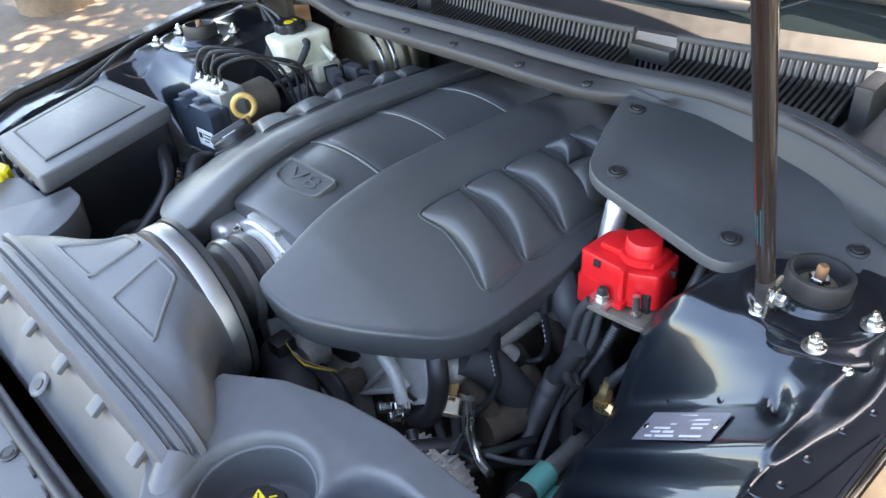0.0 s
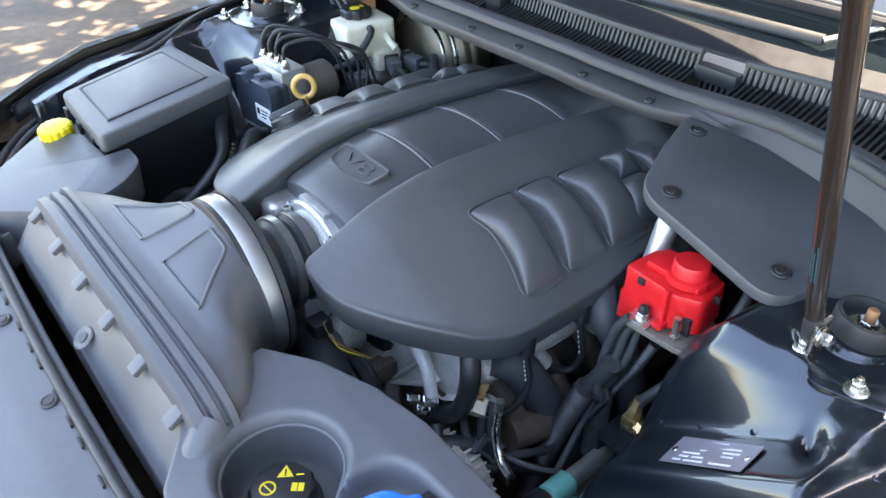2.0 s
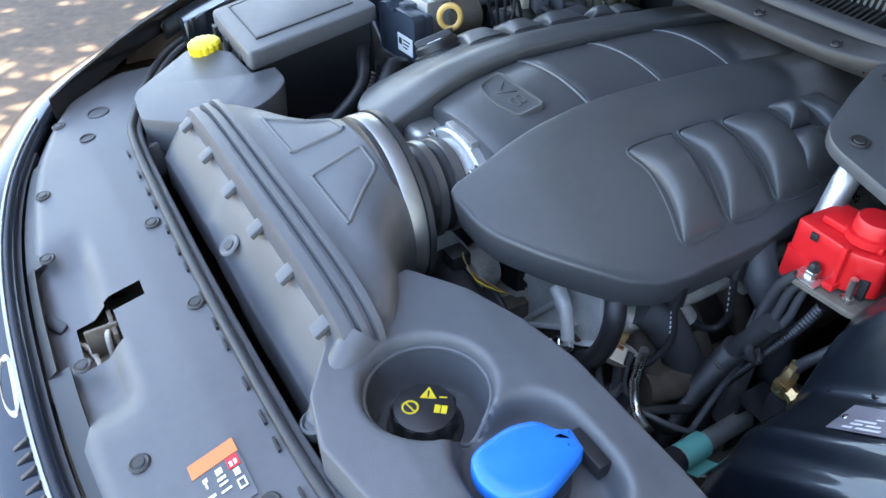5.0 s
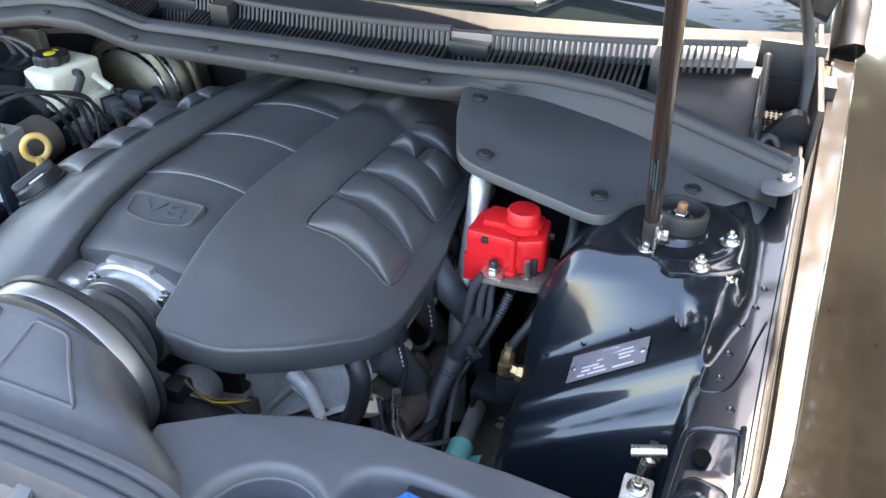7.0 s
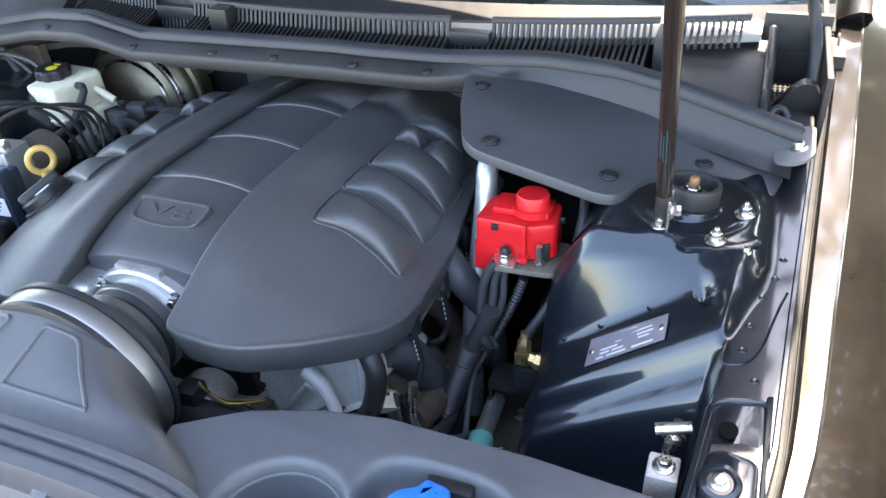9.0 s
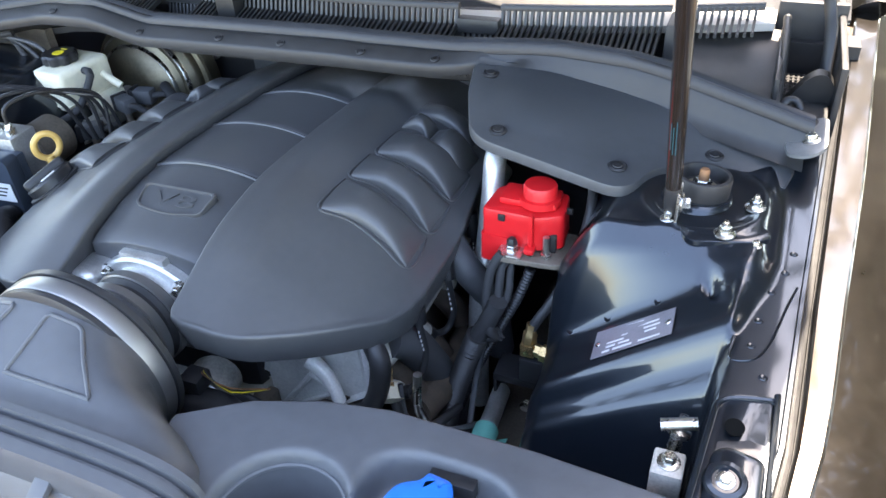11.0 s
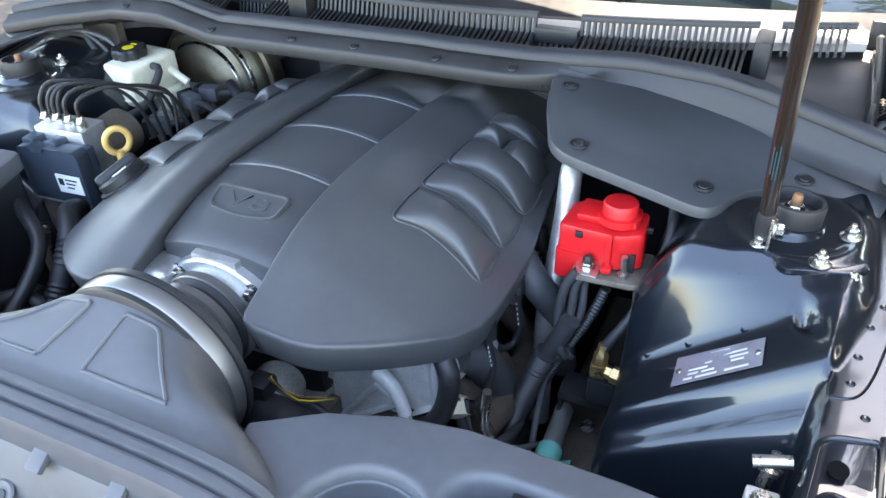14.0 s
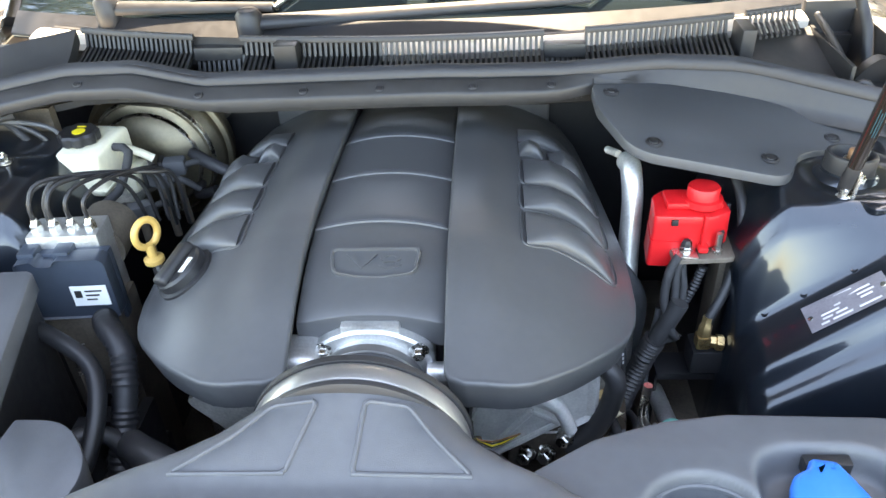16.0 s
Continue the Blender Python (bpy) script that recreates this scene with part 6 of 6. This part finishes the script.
part("shell", block(-0.010, 0.010, -0.007, 0.007, -0.014, 0.014, 0.003, m=Matrix.Translation((0.276, -0.064, 0.612)) @ turn_z((0.5, 0.5, -0.6))), HOSE, plug2)
part("lock", block(-0.006, 0.006, -0.0095, -0.006, -0.008, 0.008, 0.001, m=Matrix.Translation((0.276, -0.064, 0.612)) @ turn_z((0.5, 0.5, -0.6))), BLACK, plug2)
part("stay", tube([(0.276, -0.060, 0.600), (0.272, -0.040, 0.560), (0.270, -0.02, 0.50)], 0.004), DARK, plug2)
solo("lower_hose", tube([(0.165, -0.125, 0.600), (0.20, -0.130, 0.600), (0.24, -0.105, 0.612), (0.27, -0.05, 0.60)], 0.013, 14), RUBBER, "black rubber coolant hose", "hose")
solo("steel_tube", tube([(0.293, -0.062, 0.703), (0.292, -0.066, 0.652), (0.313, -0.075, 0.630), (0.339, -0.085, 0.638)], 0.0050, 12), STEEL, "bent zinc steel tube ending at a bolt", "pipe")
for way, shield in (([(0.268, 0.002, 0.752), (0.271, -0.004, 0.722), (0.276, -0.002, 0.680), (0.273, -0.011, 0.652), (0.262, -0.026, 0.630), (0.248, -0.030, 0.628)], (0.236, -0.020, 0.632)),
                    ([(0.268, 0.090, 0.745), (0.272, 0.083, 0.720), (0.274, 0.090, 0.665), (0.268, 0.080, 0.640), (0.256, 0.060, 0.645), (0.250, 0.050, 0.655)], (0.232, 0.030, 0.690)),
                    ([(0.262, 0.190, 0.745), (0.268, 0.185, 0.715), (0.270, 0.188, 0.670), (0.262, 0.178, 0.645), (0.250, 0.16, 0.65), (0.245, 0.15, 0.655)], (0.23, 0.13, 0.68))):
    way = [Vector(p) for p in way]
    lead = thing("spark_plug_lead", way[5], "black spark plug lead with printed dashes and rubber boot", "cable", "spark plug leads")
    part("wire", tube(way, 0.0044, 10, 0.006), RUBBER, lead)
    part("boot", tube([way[0], way[1]], 0.0095, 12), BLACK, lead)
    part("boot", tube([way[4], way[5]], 0.0085, 12), BLACK, lead)
    part("heat_shield", tube([way[5], shield], 0.0125, 14), GRIMY_ALU, lead, "dusty metal heat shield sleeve")
    for k in range(5):
        p = way[1].lerp(way[2], 0.25 + 0.16 * k)
        part("printed_dash", block(-0.0007, 0.0007, -0.0050, -0.0040, -0.0018, 0.0018, 0, m=Matrix.Translation(p)), PRINT_WHITE, lead)
inj = thing("coolant_sensor", (0.236, -0.035, 0.64), "brass and cream coolant sensor with plug", "sensor")
part("body", lathe([(0.009, -0.02), (0.009, 0.0), (0.007, 0.004), (0.007, 0.018)], Matrix.Translation((0.244, -0.045, 0.672)) @ turn_z((0.5, -0.7, -0.3)), 6), BRASS, inj)
part("plug", block(-0.009, 0.009, -0.007, 0.007, 0.012, 0.032, 0.003, m=Matrix.Translation((0.244, -0.045, 0.672)) @ turn_z((0.5, -0.7, -0.5))), CREAM, inj)
part("lead", tube([(0.255, -0.055, 0.650), (0.268, -0.065, 0.62), (0.262, -0.075, 0.58), (0.25, -0.06, 0.54)], 0.006), TAPE, inj)
solo("radiator_top_hose", tube([(0.03, -0.14, 0.66), (0.07, -0.16, 0.675), (0.12, -0.17, 0.68), (0.15, -0.21, 0.66), (0.15, -0.25, 0.60)], 0.024, 18), RUBBER, "thick black radiator hose", "hose")
hc = thing("thermostat_housing", (0.08, -0.12, 0.60), "grimy alloy thermostat housing with a hose clamp", "housing")
part("housing", lathe([(0.03, 0), (0.026, 0.02), (0.022, 0.05)], Matrix.Translation((0.055, -0.105, 0.665)) @ turn_z((0.3, -1, 0.1)), 20), GRIMY_ALU, hc)
part("clamp", lathe([(0.0255, 0.034), (0.0265, 0.035), (0.0265, 0.044), (0.0255, 0.045)], Matrix.Translation((0.055, -0.105, 0.665)) @ turn_z((0.3, -1, 0.1)), 24), BAND, hc)
part("plug", block(0.06, 0.085, -0.165, -0.14, 0.70, 0.72, 0.003), BLACK, hc)
for k, mat in enumerate((RUST, BLACK, YELLOW, TAPE)):
    solo("sensor_wire", tube([(0.082 + 0.002 * k, -0.150, 0.722 + 0.002 * k), (0.098, -0.158, 0.726 + 0.002 * k), (0.12, -0.155, 0.716 - 0.003 * k), (0.15, -0.13, 0.70)], 0.0009, 6), mat, "thin sensor wire near the throttle body", "wire", "sensor wires")
# fan shroud and clutter between the covers
shroud = thing("fan_shroud", (0, -0.30, 0.35), "black plastic fan shroud behind the air box", "shroud")
part("frame", block(-0.34, 0.34, -0.335, -0.27, 0.22, 0.675, 0.01), BLACK, shroud)
for k in range(8):
    part("stay", block(-0.30 + 0.08 * k, -0.292 + 0.08 * k, -0.268, -0.235, 0.30, 0.668, 0.002), BLACK, shroud)
solo("loom_left", tube([(-0.44, -0.02, 0.77), (-0.36, -0.06, 0.77), (-0.31, -0.09, 0.745), (-0.30, -0.16, 0.70), (-0.33, -0.24, 0.65)], 0.010), BLACK, "black loom hose below the fuse box", "hose")
solo("conduit_left", tube([(-0.335, 0.0, 0.745), (-0.315, -0.03, 0.76), (-0.29, -0.06, 0.745), (-0.285, -0.10, 0.70), (-0.29, -0.16, 0.62)], 0.015, 16, 0.004, 0.0016), BLACK, "grey corrugated cable conduit beside the fuse box", "conduit")
spring = thing("clutch_spring_clip", (-0.345, -0.055, 0.72), "small zinc spring and clamp", "fastener")
part("spring", tube([(-0.345, -0.05, 0.75), (-0.338, -0.065, 0.72)], 0.008, 12, 0.003, 0.002), STEEL, spring)
part("post", tube([(-0.338, -0.065, 0.725), (-0.335, -0.07, 0.60)], 0.006), DARK, spring)
bat = thing("battery_tray", (-0.42, -0.12, 0.40), "black battery tray and dark clutter below the fuse box", "tray")
part("tray", block(-0.60, -0.30, -0.22, 0.0, 0.40, 0.56, 0.008), BLACK, bat)
part("rib", block(-0.31, -0.295, -0.20, -0.02, 0.56, 0.64, 0.004), BLACK, bat)
for k in range(5):
    part("plug", block(-0.345 + 0.012 * (k % 2), -0.322 + 0.012 * (k % 2), -0.19 + 0.035 * k, -0.165 + 0.035 * k, 0.63, 0.665 + 0.01 * (k % 3), 0.003), BLACK, bat)
solo("hose_left", tube([(-0.29, -0.11, 0.66), (-0.25, -0.15, 0.69), (-0.21, -0.17, 0.68), (-0.18, -0.20, 0.62)], 0.017, 14), RUBBER, "black rubber hose in front of the engine", "hose")
solo("hose_left_low", tube([(-0.36, -0.20, 0.66), (-0.33, -0.15, 0.70), (-0.29, -0.13, 0.69), (-0.26, -0.15, 0.62)], 0.010, 12), RUBBER, "black rubber hose in front of the engine", "hose")
solo("fender_loom", tube([(-0.60, -0.20, 0.80), (-0.615, -0.05, 0.835), (-0.635, 0.05, 0.852), (-0.640, 0.16, 0.868), (-0.60, 0.22, 0.885), (-0.52, 0.25, 0.895)], 0.0052), TAPE, "black taped wiring loom along the fender rail", "cable")
solo("fender_hose", tube([(-0.585, -0.16, 0.80), (-0.600, -0.04, 0.835), (-0.622, 0.045, 0.858), (-0.626, 0.17, 0.875), (-0.57, 0.24, 0.89)], 0.004), RUBBER, "black washer hose along the fender rail", "hose")
solo("bulkhead_pipe", tube([(-0.60, 0.30, 0.888), (-0.45, 0.315, 0.898), (-0.30, 0.315, 0.892)], 0.010), GOLD, "pale metal pipe below the cowl", "pipe")


# ---- trees that shade the ground and mirror in the paint ----
def tree(x, y, h, spread, seed, count):
    rng = random.Random(seed)
    name = thing("tree", (x, y, 0), "tall leafy gum tree casting dappled shade", "tree", "trees round the car")
    bm = bmesh.new()
    tube([(x, y, -0.1), (x + 0.1, y, h * 0.3), (x + 0.15, y + 0.1, h * 0.7)], lambda t: 0.22 - 0.13 * t, 10, 0.4, bm=bm)
    ends = []
    for k in range(9):
        a = k * 2.4
        b = Vector((x + 0.12, y, h * (0.35 + 0.035 * k)))
        e = b + Vector((math.cos(a) * spread * rng.uniform(0.5, 0.95), math.sin(a) * spread * rng.uniform(0.5, 0.95), h * rng.uniform(0.1, 0.3)))
        tube([b, (b + e) / 2 + Vector((0, 0, 0.2)), e], lambda t: 0.08 - 0.06 * t, 7, 0.4, bm=bm)
        ends.append(e)
        ends.append((b + e) / 2)
    part("trunk", bm, BARK, name)
    verts, faces = [], []
    for k in range(count):
        c = rng.choice(ends) + Vector((rng.gauss(0, 0.55), rng.gauss(0, 0.55), rng.gauss(0, 0.4)))
        r = Euler((rng.uniform(0, 6), rng.uniform(0, 6), rng.uniform(0, 6))).to_matrix()
        s = rng.uniform(0.08, 0.17)
        i = len(verts)
        verts += [c + r @ Vector(p) * s for p in ((-1, 0, 0), (0, -0.4, 0.1), (1, 0, 0), (0, 0.4, 0.1))]
        faces.append((i, i + 1, i + 2, i + 3))
    me = bpy.data.meshes.new("crown")
    me.from_pydata([tuple(v) for v in verts], [], faces)
    me.materials.append(LEAF)
    tagged(hang(new("crown", me), name), kind="stuff")


tree(-2.4, 2.6, 6.0, 2.4, 3, 2600)
tree(1.9, 6.5, 6.0, 2.4, 12, 3000)
tree(4.8, 7.0, 6.5, 2.6, 14, 3000)
tree(4.2, 1.5, 6.5, 2.4, 5, 6000)
tree(5.5, -1.2, 6.0, 2.4, 8, 5000)
tree(4.6, 3.8, 6.5, 2.5, 31, 5000)
tree(3.1, 5.2, 5.0, 2.0, 41, 3500)
tree(6.4, 5.4, 6.0, 2.6, 42, 4000)
tree(3.9, 9.0, 6.5, 2.6, 43, 3500)
tree(7.2, 2.6, 6.0, 2.6, 44, 4000)
tree(-6.0, 5.0, 7.0, 2.8, 9, 2200)
tree(-4.2, 1.0, 6.5, 2.6, 21, 3200)
tree(-4.4, 3.6, 6.5, 2.6, 22, 3200)
